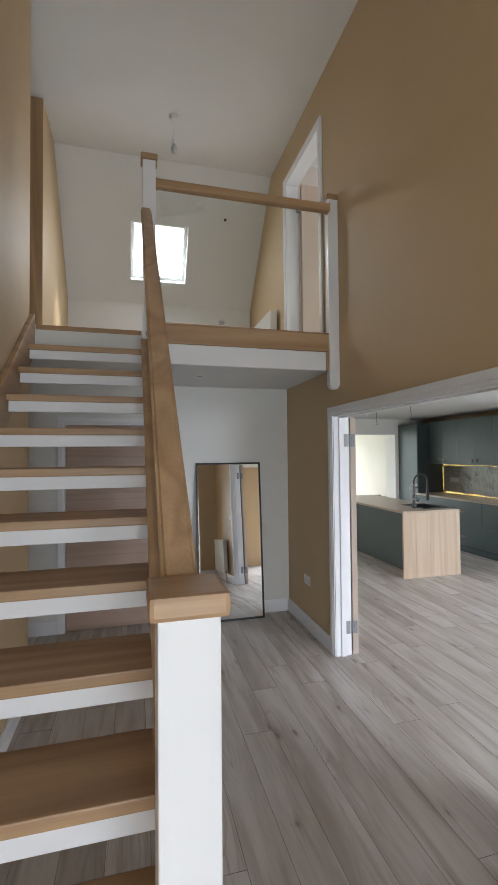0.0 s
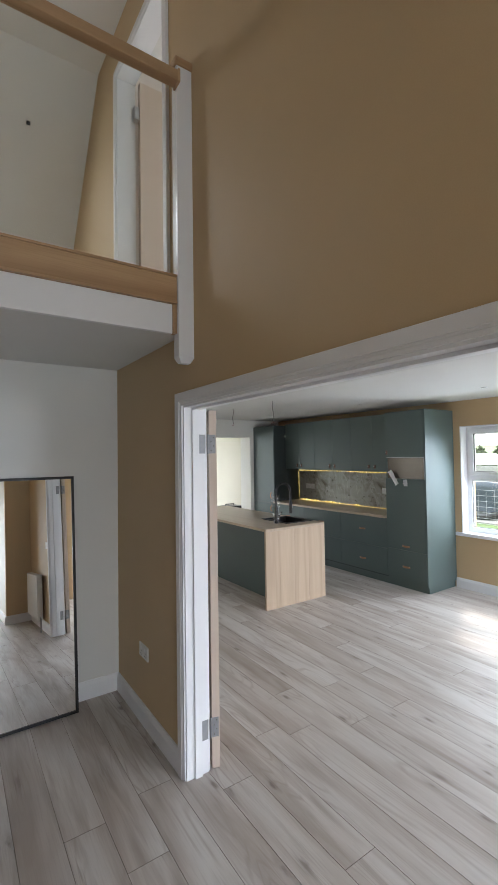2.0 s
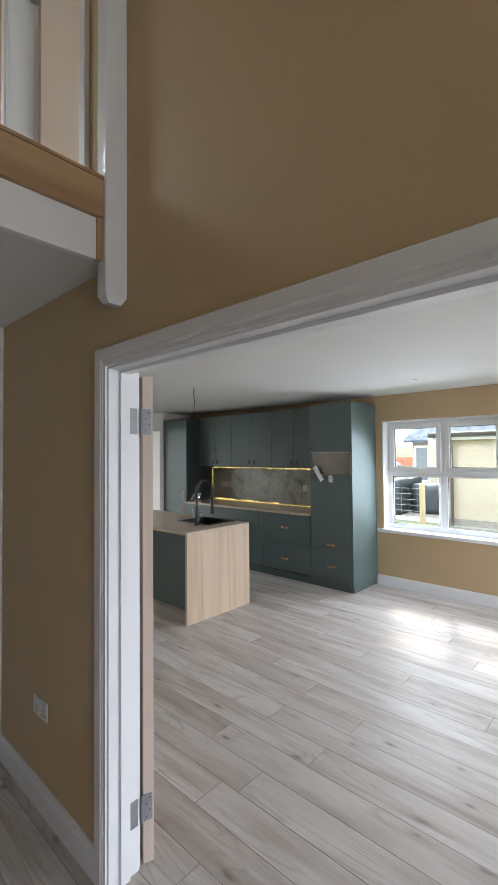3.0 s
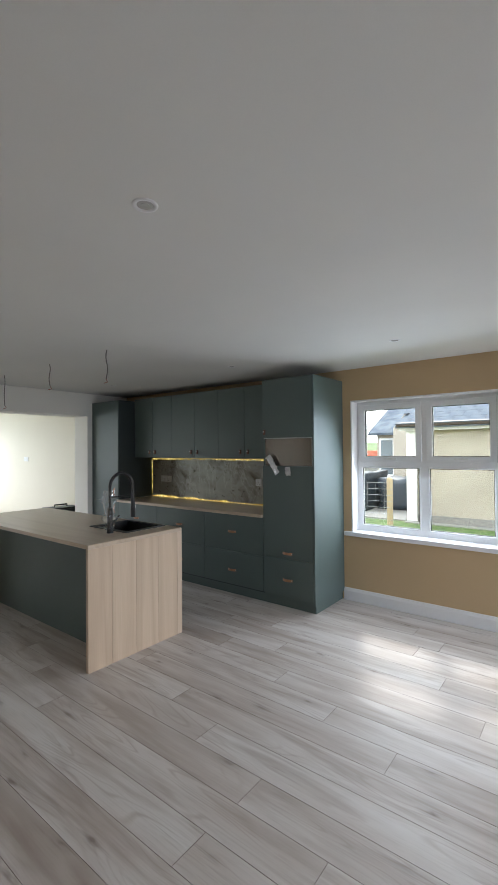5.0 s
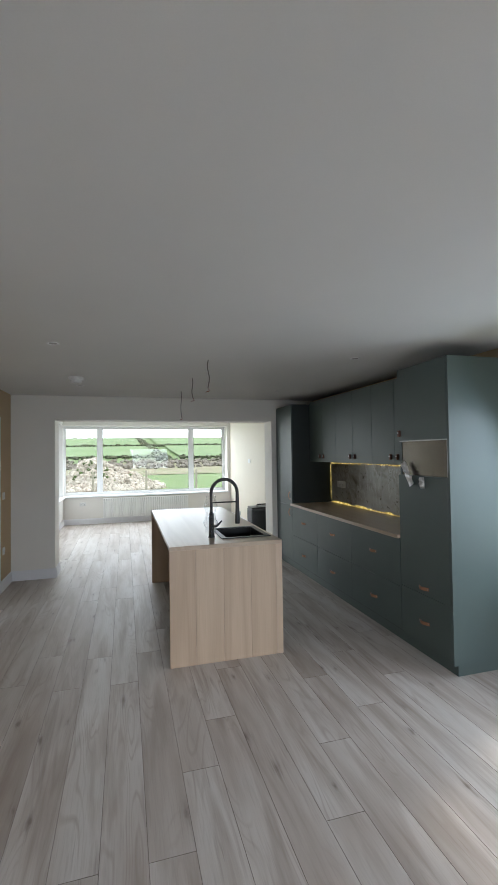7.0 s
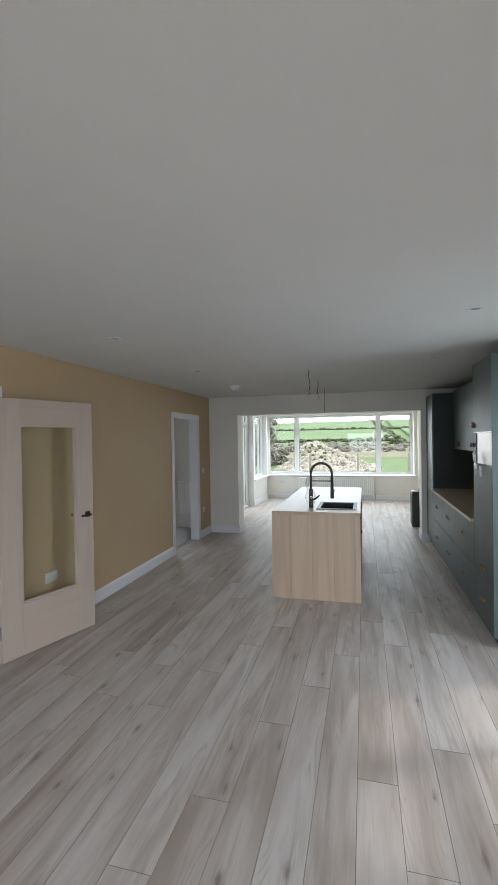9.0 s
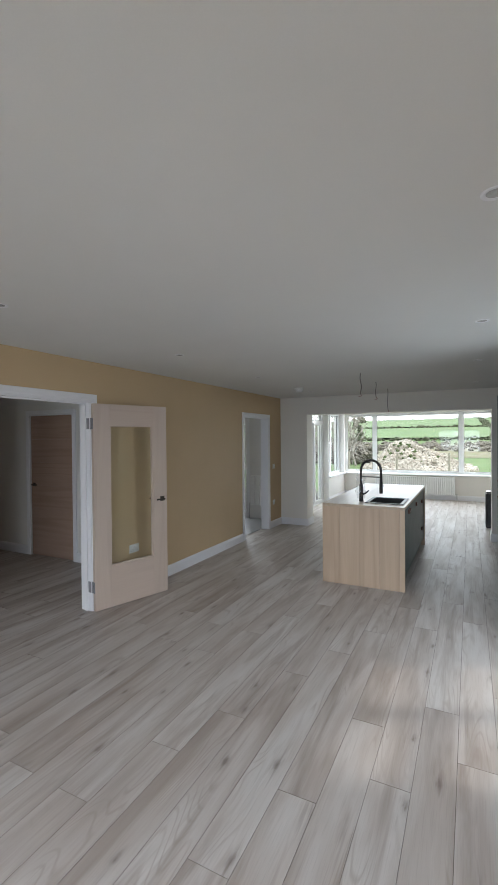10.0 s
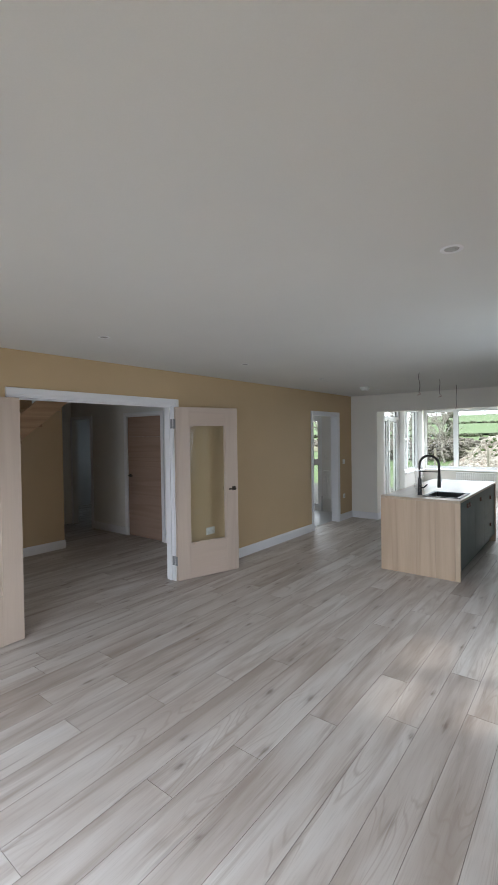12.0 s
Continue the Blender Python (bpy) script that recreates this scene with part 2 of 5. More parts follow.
M_DOOR_X = wood("pale_oak_x", (0.56, 0.45, 0.375), (0.46, 0.36, 0.29), "x", 0.5, 6, 0.2, 0.3)
M_BOARD_Z = wood("island_oak_z", (0.61, 0.47, 0.345), (0.44, 0.31, 0.215), "z", 0.5, 4, 0.35, 0.45)
M_BOARD_Y = wood("worktop_oak_y", (0.56, 0.45, 0.345), (0.42, 0.31, 0.22), "y", 0.3, 6, 0.35, 0.5)
M_FLOOR = floor_wood("floor_laminate", False)
M_FLOOR_REST = floor_wood("floor_laminate_far", True)
M_SEAM = plain("plank_joint", (0.20, 0.165, 0.14), 0.8)
M_DARK = plain("dark_joint", (0.05, 0.045, 0.04), 0.9)
M_BLACK = plain("matt_black", (0.012, 0.012, 0.013), 0.35)
M_BLACK_ROUGH = plain("black_plastic_sheet", (0.02, 0.022, 0.025), 0.45)
M_CHROME = plain("brushed_steel", (0.45, 0.45, 0.46), 0.34, 1.0)
M_HINGE = plain("dull_steel", (0.30, 0.305, 0.32), 0.6, 0.6)
M_BRONZE = plain("dark_bronze", (0.10, 0.085, 0.07), 0.35, 1.0)
M_STEEL_PANEL = plain("zinc_panel", (0.17, 0.145, 0.12), 0.26, 0.95)
M_LEATHER = plain("tan_leather", (0.36, 0.17, 0.09), 0.55)
M_LEATHER_DARK = plain("dark_brown_leather", (0.13, 0.06, 0.04), 0.5)
M_PLASTIC = plain("white_plastic", (0.72, 0.72, 0.70), 0.35)
M_MARBLE = marble("stone_splashback")
M_GLASS = glass("clear_glass")
M_GLASS_GREEN = glass("stair_glass", (0.965, 0.98, 0.972))
M_FILM = glass("clear_film", (0.965, 0.97, 0.975), 0.10)
M_MIRROR = plain("mirror_silver", (0.93, 0.93, 0.93), 0.0, 1.0)
M_MIRROR.node_tree.nodes["Principled BSDF"].inputs["Base Color"].links and M_MIRROR.node_tree.links.remove(M_MIRROR.node_tree.nodes["Principled BSDF"].inputs["Base Color"].links[0])
M_MIRROR.node_tree.nodes["Principled BSDF"].inputs["Base Color"].default_value = (0.9, 0.91, 0.91, 1)
M_LED = plain("led_strip", (0.3, 0.22, 0.08), 0.5, 0, 0.65, (1.0, 0.72, 0.16))
# Uneven glow of the backlit stone edge is put into the emission colour.
ln, ll, lb = M_LED.node_tree.nodes, M_LED.node_tree.links, M_LED.node_tree.nodes["Principled BSDF"]
ll.new(ramp(ln, ll, noise_tex(ln, ll, coords(ln), 30, 6, 0.75), [(0.38, (0.08, 0.05, 0.01)), (0.48, (0.35, 0.24, 0.04)), (0.57, (0.85, 0.68, 0.22)), (0.70, (1.0, 0.92, 0.55))]), lb.inputs["Emission Color"])
M_RADIATOR = paint("radiator_enamel", (0.80, 0.80, 0.79), 0.3, 0.01, 50, 0.02)
M_FOIL = plain("crumpled_foil", (0.7, 0.7, 0.72), 0.3, 0.8)
M_TILE_GREY = paint("utility_floor", (0.30, 0.30, 0.31), 0.4, 0.05)

# ---- mesh helpers ----
origins = {}


def thing(name, loc, label, category, group="", kind=""):
    ob = new(name)
    ob.empty_display_size = 0.1
    ob.location = loc
    origins[ob] = Vector(loc)
    return tagged(ob, label, category, group, kind)


def mesh_from(name, bm, material, smooth=False, shift=None):
    if shift is not None:
        bmesh.ops.translate(bm, verts=bm.verts, vec=-shift)
    me = bpy.data.meshes.new(name)
    bm.to_mesh(me)
    bm.free()
    me.materials.append(material)
    if smooth:
        for p in me.polygons:
            p.use_smooth = True
    return me


def part(name, bm, material, parent, label="", smooth=False):
    """One mesh under a thing or under a part; bm is in world metres."""
    top = parent
    while top.parent:
        top = top.parent
    ob = new(name, mesh_from(name, bm, material, smooth, origins[top]))
    ob.parent = parent
    return tagged(ob, label)


def solid(name, bm, material, label="", category="", kind="structure", smooth=False):
    ob = new(name, mesh_from(name, bm, material, smooth))
    return tagged(ob, label, category, "", kind)


def box(x0, x1, y0, y1, z0, z1, bev=0.0, bm=None, turn=None):
    bm = bm or bmesh.new()
    made = bmesh.ops.create_cube(bm, size=1)["verts"]
    m = Matrix.Translation(((x0 + x1) / 2, (y0 + y1) / 2, (z0 + z1) / 2)) @ Matrix.Diagonal((abs(x1 - x0), abs(y1 - y0), abs(z1 - z0), 1))
    if turn is not None:
        m = turn @ m
    bmesh.ops.transform(bm, matrix=m, verts=made)
    if bev:
        edges = list({e for v in made for e in v.link_edges})
        bmesh.ops.bevel(bm, geom=edges, offset=bev, segments=2, affect='EDGES', profile=0.6)
    return bm


def tube(pts, r, seg=10, bm=None, cap=True):
    """A round bar along a list of points."""
    bm = bm or bmesh.new()
    pts = [Vector(p) for p in pts]
    rings = []
    side = None
    for i, p in enumerate(pts):
        d = (pts[min(i + 1, len(pts) - 1)] - pts[max(i - 1, 0)]).normalized()
        if side is None:
            side = d.cross(Vector((0.13, 0.21, 0.97)))
            if side.length < 0.1:
                side = d.cross(Vector((1, 0, 0)))
        side = (side - d * side.dot(d)).normalized()
        up = d.cross(side)
        rr = r[i] if isinstance(r, (list, tuple)) else r
        rings.append([bm.verts.new(p + (side * math.cos(a) + up * math.sin(a)) * rr) for a in (2 * math.pi * k / seg for k in range(seg))])
    for a, b in zip(rings, rings[1:]):
        for k in range(seg):
            bm.faces.new((a[k], a[(k + 1) % seg], b[(k + 1) % seg], b[k]))
    if cap:
        bm.faces.new(rings[0][::-1])
        bm.faces.new(rings[-1])
    return bm


def disc(x, y, z, r, h, seg=24, bm=None, axis='z'):
    d = {'x': (h, 0, 0), 'y': (0, h, 0), 'z': (0, 0, h)}[axis]
    return tube([(x, y, z), (x + d[0], y + d[1], z + d[2])], r, seg, bm)


def prism(outline, axis, a0, a1, bm=None):
    """Outline points in the two other axes (in xyz order), pushed from a0 to a1 along axis."""
    bm = bm or bmesh.new()

    def put(p, a):
        q = list(p)
        q.insert("xyz".index(axis), a)
        return bm.verts.new(q)
    lo, hi = [put(p, a0) for p in outline], [put(p, a1) for p in outline]
    k = len(outline)
    for i in range(k):
        bm.faces.new((lo[i], lo[(i + 1) % k], hi[(i + 1) % k], hi[i]))
    bm.faces.new(lo[::-1])
    bm.faces.new(hi)
    bmesh.ops.recalc_face_normals(bm, faces=bm.faces)
    return bm


def slab(place, u0, u1, v0, v1, w0, w1, holes=()):
    """A closed plate with rectangular holes; place(u, v, w) gives a point."""
    us = sorted({u0, u1, *[h[0] for h in holes], *[h[1] for h in holes]})
    vs = sorted({v0, v1, *[h[2] for h in holes], *[h[3] for h in holes]})
    us, vs = [u for u in us if u0 <= u <= u1], [v for v in vs if v0 <= v <= v1]
    full = {}
    for i in range(len(us) - 1):
        for j in range(len(vs) - 1):
            cu, cv = (us[i] + us[i + 1]) / 2, (vs[j] + vs[j + 1]) / 2
            full[i, j] = not any(h[0] < cu < h[1] and h[2] < cv < h[3] for h in holes)
    bm = bmesh.new()
    cache = {}

    def vert(i, j, w):
        if (i, j, w) not in cache:
            cache[i, j, w] = bm.verts.new(place(us[i], vs[j], w))
        return cache[i, j, w]
    for (i, j), on in full.items():
        if not on:
            continue
        for w in (w0, w1):
            bm.faces.new((vert(i, j, w), vert(i + 1, j, w), vert(i + 1, j + 1, w), vert(i, j + 1, w)))
        for di, dj, a, b in ((-1, 0, (i, j), (i, j + 1)), (1, 0, (i + 1, j), (i + 1, j + 1)), (0, -1, (i, j), (i + 1, j)), (0, 1, (i, j + 1), (i + 1, j + 1))):
            if not full.get((i + di, j + dj), False):
                bm.faces.new((vert(*a, w0), vert(*b, w0), vert(*b, w1), vert(*a, w1)))
    bmesh.ops.recalc_face_normals(bm, faces=bm.faces)
    return bm


def wall_x(name, x0, x1, y0, y1, z0, z1, holes=(), mat=None, label=""):
    """A wall that runs along y."""
    return solid(name, slab(lambda u, v, w: (w, u, v), y0, y1, z0, z1, x0, x1, holes), mat or M_WHITE_WALL, label, "wall")


def wall_y(name, y0, y1, x0, x1, z0, z1, holes=(), mat=None, label=""):
    return solid(name, slab(lambda u, v, w: (u, w, v), x0, x1, z0, z1, y0, y1, holes), mat or M_WHITE_WALL, label, "wall")


def architrave(name, place, u0, u1, top, sign, width=0.07, foot=0.0):
    """Moulded trim on three sides of an opening; place(u, v, h) with h out of the wall."""
    prof = [(0.0, 0.0), (0.0, 0.012), (0.014, 0.013), (0.016, 0.016), (0.022, 0.017), (0.024, 0.021), (width - 0.004, 0.021), (width, 0.018), (width, 0.0)]
    bm = bmesh.new()
    loops = [[bm.verts.new(place(u, v, sign * h)) for u, v in ((u0 - d, foot), (u0 - d, top + d), (u1 + d, top + d), (u1 + d, foot))] for d, h in prof]
    for a, b in zip(loops, loops[1:]):
        for i in range(3):
            bm.faces.new((a[i], a[i + 1], b[i + 1], b[i]))
    for i in (0, 3):
        bm.faces.new([lp[i] for lp in loops])
    bmesh.ops.recalc_face_normals(bm, faces=bm.faces)
    return solid(name, bm, M_TRIM, "white moulded door architrave", "door trim")


def skirting(x0, y0, x1, y1, nx, ny, h=0.125):
    """A skirting board on the wall line from (x0, y0) to (x1, y1); (nx, ny) points into the room."""
    prof = [(0, 0), (0.018, 0), (0.018, h - 0.03), (0.013, h - 0.012), (0.009, h), (0, h)]
    bm = bmesh.new()
    rows = [[bm.verts.new((x + nx * d, y + ny * d, z)) for d, z in prof] for x, y in ((x0, y0), (x1, y1))]
    k = len(prof)
    for i in range(k):
        bm.faces.new((rows[0][i], rows[0][(i + 1) % k], rows[1][(i + 1) % k], rows[1][i]))
    bm.faces.new(rows[0])
    bm.faces.new(rows[1][::-1])
    bmesh.ops.recalc_face_normals(bm, faces=bm.faces)
    return solid("baseboard", bm, M_TRIM, "white painted skirting board", "skirting board")


def lining(name, place, u0, u1, top, w0, w1, t=0.02):
    """Door lining: two jambs and a head, with a stop bead, inside an opening."""
    bm = bmesh.new()
    for a, b, c, d in ((u0, u0 + t, 0, top), (u1 - t, u1, 0, top), (u0 + t, u1 - t, top - t, top)):
        made = slab(place, a, b, c, d, w0, w1)
        me = bpy.data.meshes.new("tmp")
        made.to_mesh(me)
        made.free()
        bm.from_mesh(me)
        bpy.data.meshes.remove(me)
    return solid(name, bm, M_TRIM, "white painted door lining", "door frame")

# ---- large structure ----
CEIL, UP, TOP = 2.39, 2.645, 5.06          # kitchen ceiling, upper floor, upper ceiling
floor_base = solid("floor", slab(lambda u, v, w: (u, v, w), -4.4, 6.3, -3.2, 13.5, -0.12, -0.008), M_DARK, "grey-washed oak laminate floor", "floor")

wall_x("wall_hall_kitchen", 1.60, 1.73, -1.3, 8.385, 0, TOP,
       [(1.915, 3.685, -1, 2.015), (6.84, 7.79, -1, 2.005), (3.875, 4.77, UP, 4.65)], M_BEIGE, "beige painted wall between hall and kitchen")
wall_x("wall_east", 5.96, 6.31, -1.3, 8.385, 0, 2.6, [(3.26, 4.63, 0.70, 2.065)], M_BEIGE, "beige painted kitchen wall with a window")
wall_y("wall_north", 8.385, 8.72, 1.60, 6.31, 0, 2.6, [(2.255, 5.27, -1, 2.068)], M_OFFWHITE, "off-white wall with a wide opening to the sunroom")
wall_y("wall_south_kitchen", -1.6, -1.3, 1.73, 6.31, 0, 2.6, [(3.4, 5.6, 0.5, 2.1)], M_BEIGE, "beige painted kitchen end wall")
wall_y("wall_south_hall", -3.2, -2.9, -0.88, 1.73, 0, TOP, [(-0.70, 1.22, -1, 2.10)], M_WHITE_WALL, "white front wall of the hall round the glazing")
solid("ceiling_kitchen", slab(lambda u, v, w: (u, v, w), 1.73, 5.96, -1.3, 8.385, CEIL, 2.6), M_CEIL, "flat matt white kitchen ceiling", "ceiling")
wall_x("wall_porch_side", 1.25, 1.37, -2.9, 0.18, 0, TOP, (), M_WHITE_WALL, "white side wall by the front door")
wall_y("wall_porch_return", 0.18, 0.30, 1.25, 1.60, 0, TOP, (), M_BEIGE, "beige return wall in the hall")
wall_x("wall_stair", -0.88, -0.75, -2.9, 3.72, 0, TOP, (), M_BEIGE, "beige wall beside the stairs")
wall_y("wall_passage_south", 3.60, 3.72, -2.4, -0.88, 0, TOP, (), M_BEIGE, "beige passage wall")
wall_x("wall_passage_west", -2.5, -2.4, 3.6, 4.93, 0, TOP, (), M_WHITE_WALL, "white end wall of the passage")
wall_y("wall_hall_north", 4.815, 4.93, -2.4, 1.60, 0, CEIL, [(-0.68, 0.21, -1, 2.005), (-2.38, -1.72, -1, 2.005)], M_WHITE_WALL, "off-white hall wall with an oak door")
wall_x("wall_back_room_west", -4.4, -4.3, 4.93, 7.1, 0, CEIL, (), M_WHITE_WALL, "white wall of a room behind the hall")
wall_x("wall_back_room_east", -0.8, -0.7, 4.93, 7.1, 0, CEIL, (), M_WHITE_WALL, "white wall of a room behind the hall")
wall_y("wall_back_room_south", 4.83, 4.93, -4.3, -2.5, 0, CEIL, (), M_WHITE_WALL, "white wall of a room behind the hall")
solid("ceiling_back_room", slab(lambda u, v, w: (u, v, w), -4.4, -2.4, 4.83, 7.2, CEIL, CEIL + 0.1), M_CEIL, "white ceiling of a back room", "ceiling")
wall_y("wall_back_room", 7.1, 7.2, -4.4, -0.3, 0, CEIL, (), M_WHITE_WALL, "white wall of a room behind the hall")
solid("landing_slab", slab(lambda u, v, w: (u, v, w), -2.4, 1.60, 3.589, 6.40, CEIL, UP, [(-0.75, 0.05, 3.0, 3.75), (-2.5, -0.75, 3.0, 3.72)]), M_CEIL, "white underside of the upstairs landing", "ceiling")
solid("ceiling_hall", slab(lambda u, v, w: (u, v, w), -2.5, 4.7, -3.2, 5.30, TOP, TOP + 0.15), M_CEIL, "white flat ceiling above stairs and landing", "ceiling")
# Unseen wall, added to keep stray light off landing ceiling and wall end.
wall_y("wall_landing_north_west", 4.93, 5.05, -2.5, -0.99, UP, TOP, (), M_WHITE_WALL, "unseen white wall added to block stray light on the landing")
SX, SZ = 1.06 / 1.693, -1.32 / 1.693


def on_slope(u, v, w):
    return (u, 5.30 + SX * v - SZ * w, TOP + SZ * v + SX * w)


solid("ceiling_slope", slab(on_slope, -0.99, 4.7, 0, 1.693, 0, 0.22, [(-0.055, 0.646, 0.672, 1.380)]), M_CEIL, "white sloping attic ceiling with a roof window", "ceiling")
wall_y("wall_knee", 6.36, 6.48, -0.99, 4.7, UP, 3.74, (), M_WHITE_WALL, "low white knee wall on the landing")
wall_x("wall_landing_west", -0.99, -0.85, 4.715, 6.36, UP, TOP, (), M_BEIGE, "beige landing wall with an oak-lined end")
solid("trim_wall_end", box(-0.995, -0.845, 4.69, 4.715, UP, TOP, 0.002), M_OAK_Z, "oak board lining the wall end on the landing", "trim")
wall_x("wall_bedroom_east", 4.5, 4.62, 2.9, 6.36, 2.6, TOP, [(3.6, 5.2, 3.3, 4.6)], M_WHITE_WALL, "white bedroom wall")
wall_y("wall_bedroom_south", 2.8, 2.9, 1.73, 4.62, 2.6, TOP, (), M_WHITE_WALL, "pale bedroom wall")
wall_y("wall_bedroom_partition", 5.0, 5.1, 1.73, 4.5, 2.6, TOP, (), paint("pale_pink_paint", (0.66, 0.60, 0.57)), "pale bedroom partition wall")
wall_y("wall_utility_north", 8.65, 8.80, -0.5, 1.60, 0, CEIL, [(0.12, 0.93, -1, 2.06)], M_WHITE_WALL, "white utility room wall with a glazed door")
wall_x("wall_utility_west", -0.6, -0.5, 4.93, 8.8, 0, CEIL, (), M_WHITE_WALL, "white utility room wall")
solid("ceiling_utility", slab(lambda u, v, w: (u, v, w), -2.4, 1.60, 6.40, 8.8, CEIL, CEIL + 0.1), M_CEIL, "white utility room ceiling", "ceiling")
solid("floor_utility", slab(lambda u, v, w: (u, v, w), -0.5, 1.598, 4.94, 8.64, -0.005, 0.006), M_TILE_GREY, "plain grey utility room floor", "floor")

# sunroom
wall_y("wall_sunroom_north", 12.98, 13.42, 1.50, 5.90, 0, 2.5, [(1.72, 5.64, 0.64, 2.29)], M_OFFWHITE, "white sunroom wall under the wide window")
wall_x("wall_sunroom_east", 5.72, 5.90, 8.72, 12.98, 0, 2.5, (), M_CREAM, "cream painted sunroom wall")
wall_x("wall_sunroom_west", 1.50, 1.78, 8.72, 12.98, 0, 2.5, [(10.05, 11.38, -1, 2.29), (11.46, 12.9, 0.64, 2.29)], M_WHITE_WALL, "white sunroom wall with a glazed door and window")
solid("ceiling_sunroom", slab(lambda u, v, w: (u, v, w), 1.50, 5.90, 8.72, 13.42, 2.5, 2.6), M_CEIL, "white sunroom ceiling", "ceiling")
solid("window_sill_sunroom", box(1.76, 5.68, 12.93, 13.33, 0.615, 0.645, 0.006), M_TRIM, "white painted sunroom window board", "window sill")
solid("window_sill_sunroom_west", box(1.60, 1.83, 11.42, 12.93, 0.615, 0.645, 0.006), M_TRIM, "white painted window board", "window sill")

# trims and linings
yz = lambda x: (lambda u, v, h: (x + h, u, v))
xz = lambda y: (lambda u, v, h: (u, y + h, v))
architrave("trim_hall_side", yz(1.60), 1.927, 3.673, 2.005, -1)
architrave("trim_kitchen_side", yz(1.73), 1.927, 3.673, 2.005, 1)
architrave("trim_utility_door", yz(1.73), 6.86, 7.77, 1.985, 1)
architrave("trim_landing_door", yz(1.60), 3.895, 4.75, 4.63, -1, 0.07, UP)
architrave("trim_hall_door", xz(4.815), -0.66, 0.19, 1.985, -1)
architrave("trim_passage_door", xz(4.815), -2.36, -1.74, 1.985, -1, 0.06)
lining("trim_lining_double_door", lambda u, v, w: (w, u, v), 1.915, 3.685, 2.015, 1.598, 1.732)
lining("trim_lining_utility", lambda u, v, w: (w, u, v), 6.84, 7.79, 2.005, 1.598, 1.732)
lining("trim_lining_landing", lambda u, v, w: (w, u, v + UP if v == 0 else v), 3.875, 4.77, 4.65, 1.598, 1.732)
lining("trim_lining_hall_door", lambda u, v, w: (u, w, v), -0.68, 0.21, 2.005, 4.813, 4.932)
stop = box(1.645, 1.685, 1.935, 1.947, 0, 1.995)
box(1.645, 1.685, 3.653, 3.665, 0, 1.995, 0, stop)
box(1.645, 1.685, 1.947, 3.653, 1.983, 1.995, 0, stop)
solid("trim_door_stop", stop, M_TRIM, "white door stop bead", "trim")

for args in ((1.60, 3.74, 1.60, 4.815, -1, 0), (1.60, 0.30, 1.60, 1.857, -1, 0), (0.26, 4.815, 1.60, 4.815, 0, -1), (-1.72, 4.815, -0.732, 4.815, 0, -1),
             (-0.75, -2.9, -0.75, 3.72, 1, 0), (-0.88, 3.72, -0.75, 3.72, 0, 1), (1.25, 0.30, 1.60, 0.30, 0, 1), (1.25, -2.9, 1.25, 0.30, -1, 0),
             (1.73, 3.742, 1.73, 6.788, 1, 0), (1.73, 7.842, 1.73, 8.385, 1, 0), (1.73, -1.3, 1.73, 1.857, 1, 0), (1.73, 8.385, 2.255, 8.385, 0, -1),
             (2.255, 8.385, 2.255, 8.72, 1, 0), (5.27, 8.385, 5.27, 8.72, -1, 0), (5.96, -1.3, 5.96, 4.713, -1, 0), (5.27, 8.385, 5.345, 8.385, 0, -1),
             (1.78, 12.98, 5.72, 12.98, 0, -1), (5.72, 8.72, 5.72, 12.98, -1, 0), (1.78, 11.40, 1.78, 12.98, 1, 0), (1.78, 8.72, 1.78, 10.05, 1, 0)):
    skirting(*args)


# ---- windows ----
def frame_bars(place, u0, u1, v0, v1, w0, w1, t, bm=None):
    bm = bm or bmesh.new()
    made = slab(place, u0, u1, v0, v1, w0, w1, [(u0 + t, u1 - t, v0 + t, v1 - t)])
    bmesh.ops.bevel(made, geom=[e for e in made.edges if e.is_manifold and e.calc_face_angle(0) > 1], offset=0.004, segments=1, affect='EDGES')
    me = bpy.data.meshes.new("tmp")
    made.to_mesh(me)
    made.free()
    bm.from_mesh(me)
    bpy.data.meshes.remove(me)
    return bm


def pane(place, u0, u1, v0, v1, w, parent):
    ob = part("pane", slab(place, u0, u1, v0, v1, w, w + 0.004), M_GLASS, parent)
    ob.visible_shadow = False
    return ob


def window(name, place, u0, u1, v0, v1, w, lights, label, t=0.05, depth=0.07):
    """lights: (u0, u1, v0, v1, opening sash or not)."""
    loc = Vector(place((u0 + u1) / 2, v0, w))
    win = thing(name, loc, label, "window", "", "structure")
    holes = [(a, b, c, d) for a, b, c, d, _ in lights]
    part("window_frame", slab(place, u0, u1, v0, v1, w, w + depth, holes), M_UPVC, win)
    for a, b, c, d, sash in lights:
        q = 0.043 if sash else 0.014
        seal = slab(place, a + q, b - q, c + q, d - q, w + 0.001, w + 0.019, [(a + q + 0.005, b - q - 0.005, c + q + 0.005, d - q - 0.005)])
        part("gasket", seal, M_BLACK, win, "black rubber glazing seal")
        if sash:
            part("sash", frame_bars(place, a - 0.012, b + 0.012, c - 0.012, d + 0.012, w - 0.016, w + 0.05, 0.055), M_UPVC, win)
            pane(place, a + 0.035, b - 0.035, c + 0.035, d - 0.035, w + 0.02, win)
            mid = (a + b) / 2
            if sash == 'top':
                h = slab(place, mid - 0.07, mid + 0.05, c + 0.012, c + 0.028, w - 0.045, w - 0.028)
                part("handle", h, M_PLASTIC, win)
        else:
            part("bead", frame_bars(place, a, b, c, d, w - 0.006, w + 0.02, 0.014), M_UPVC, win)
            pane(place, a, b, c, d, w + 0.02, win)
    return win


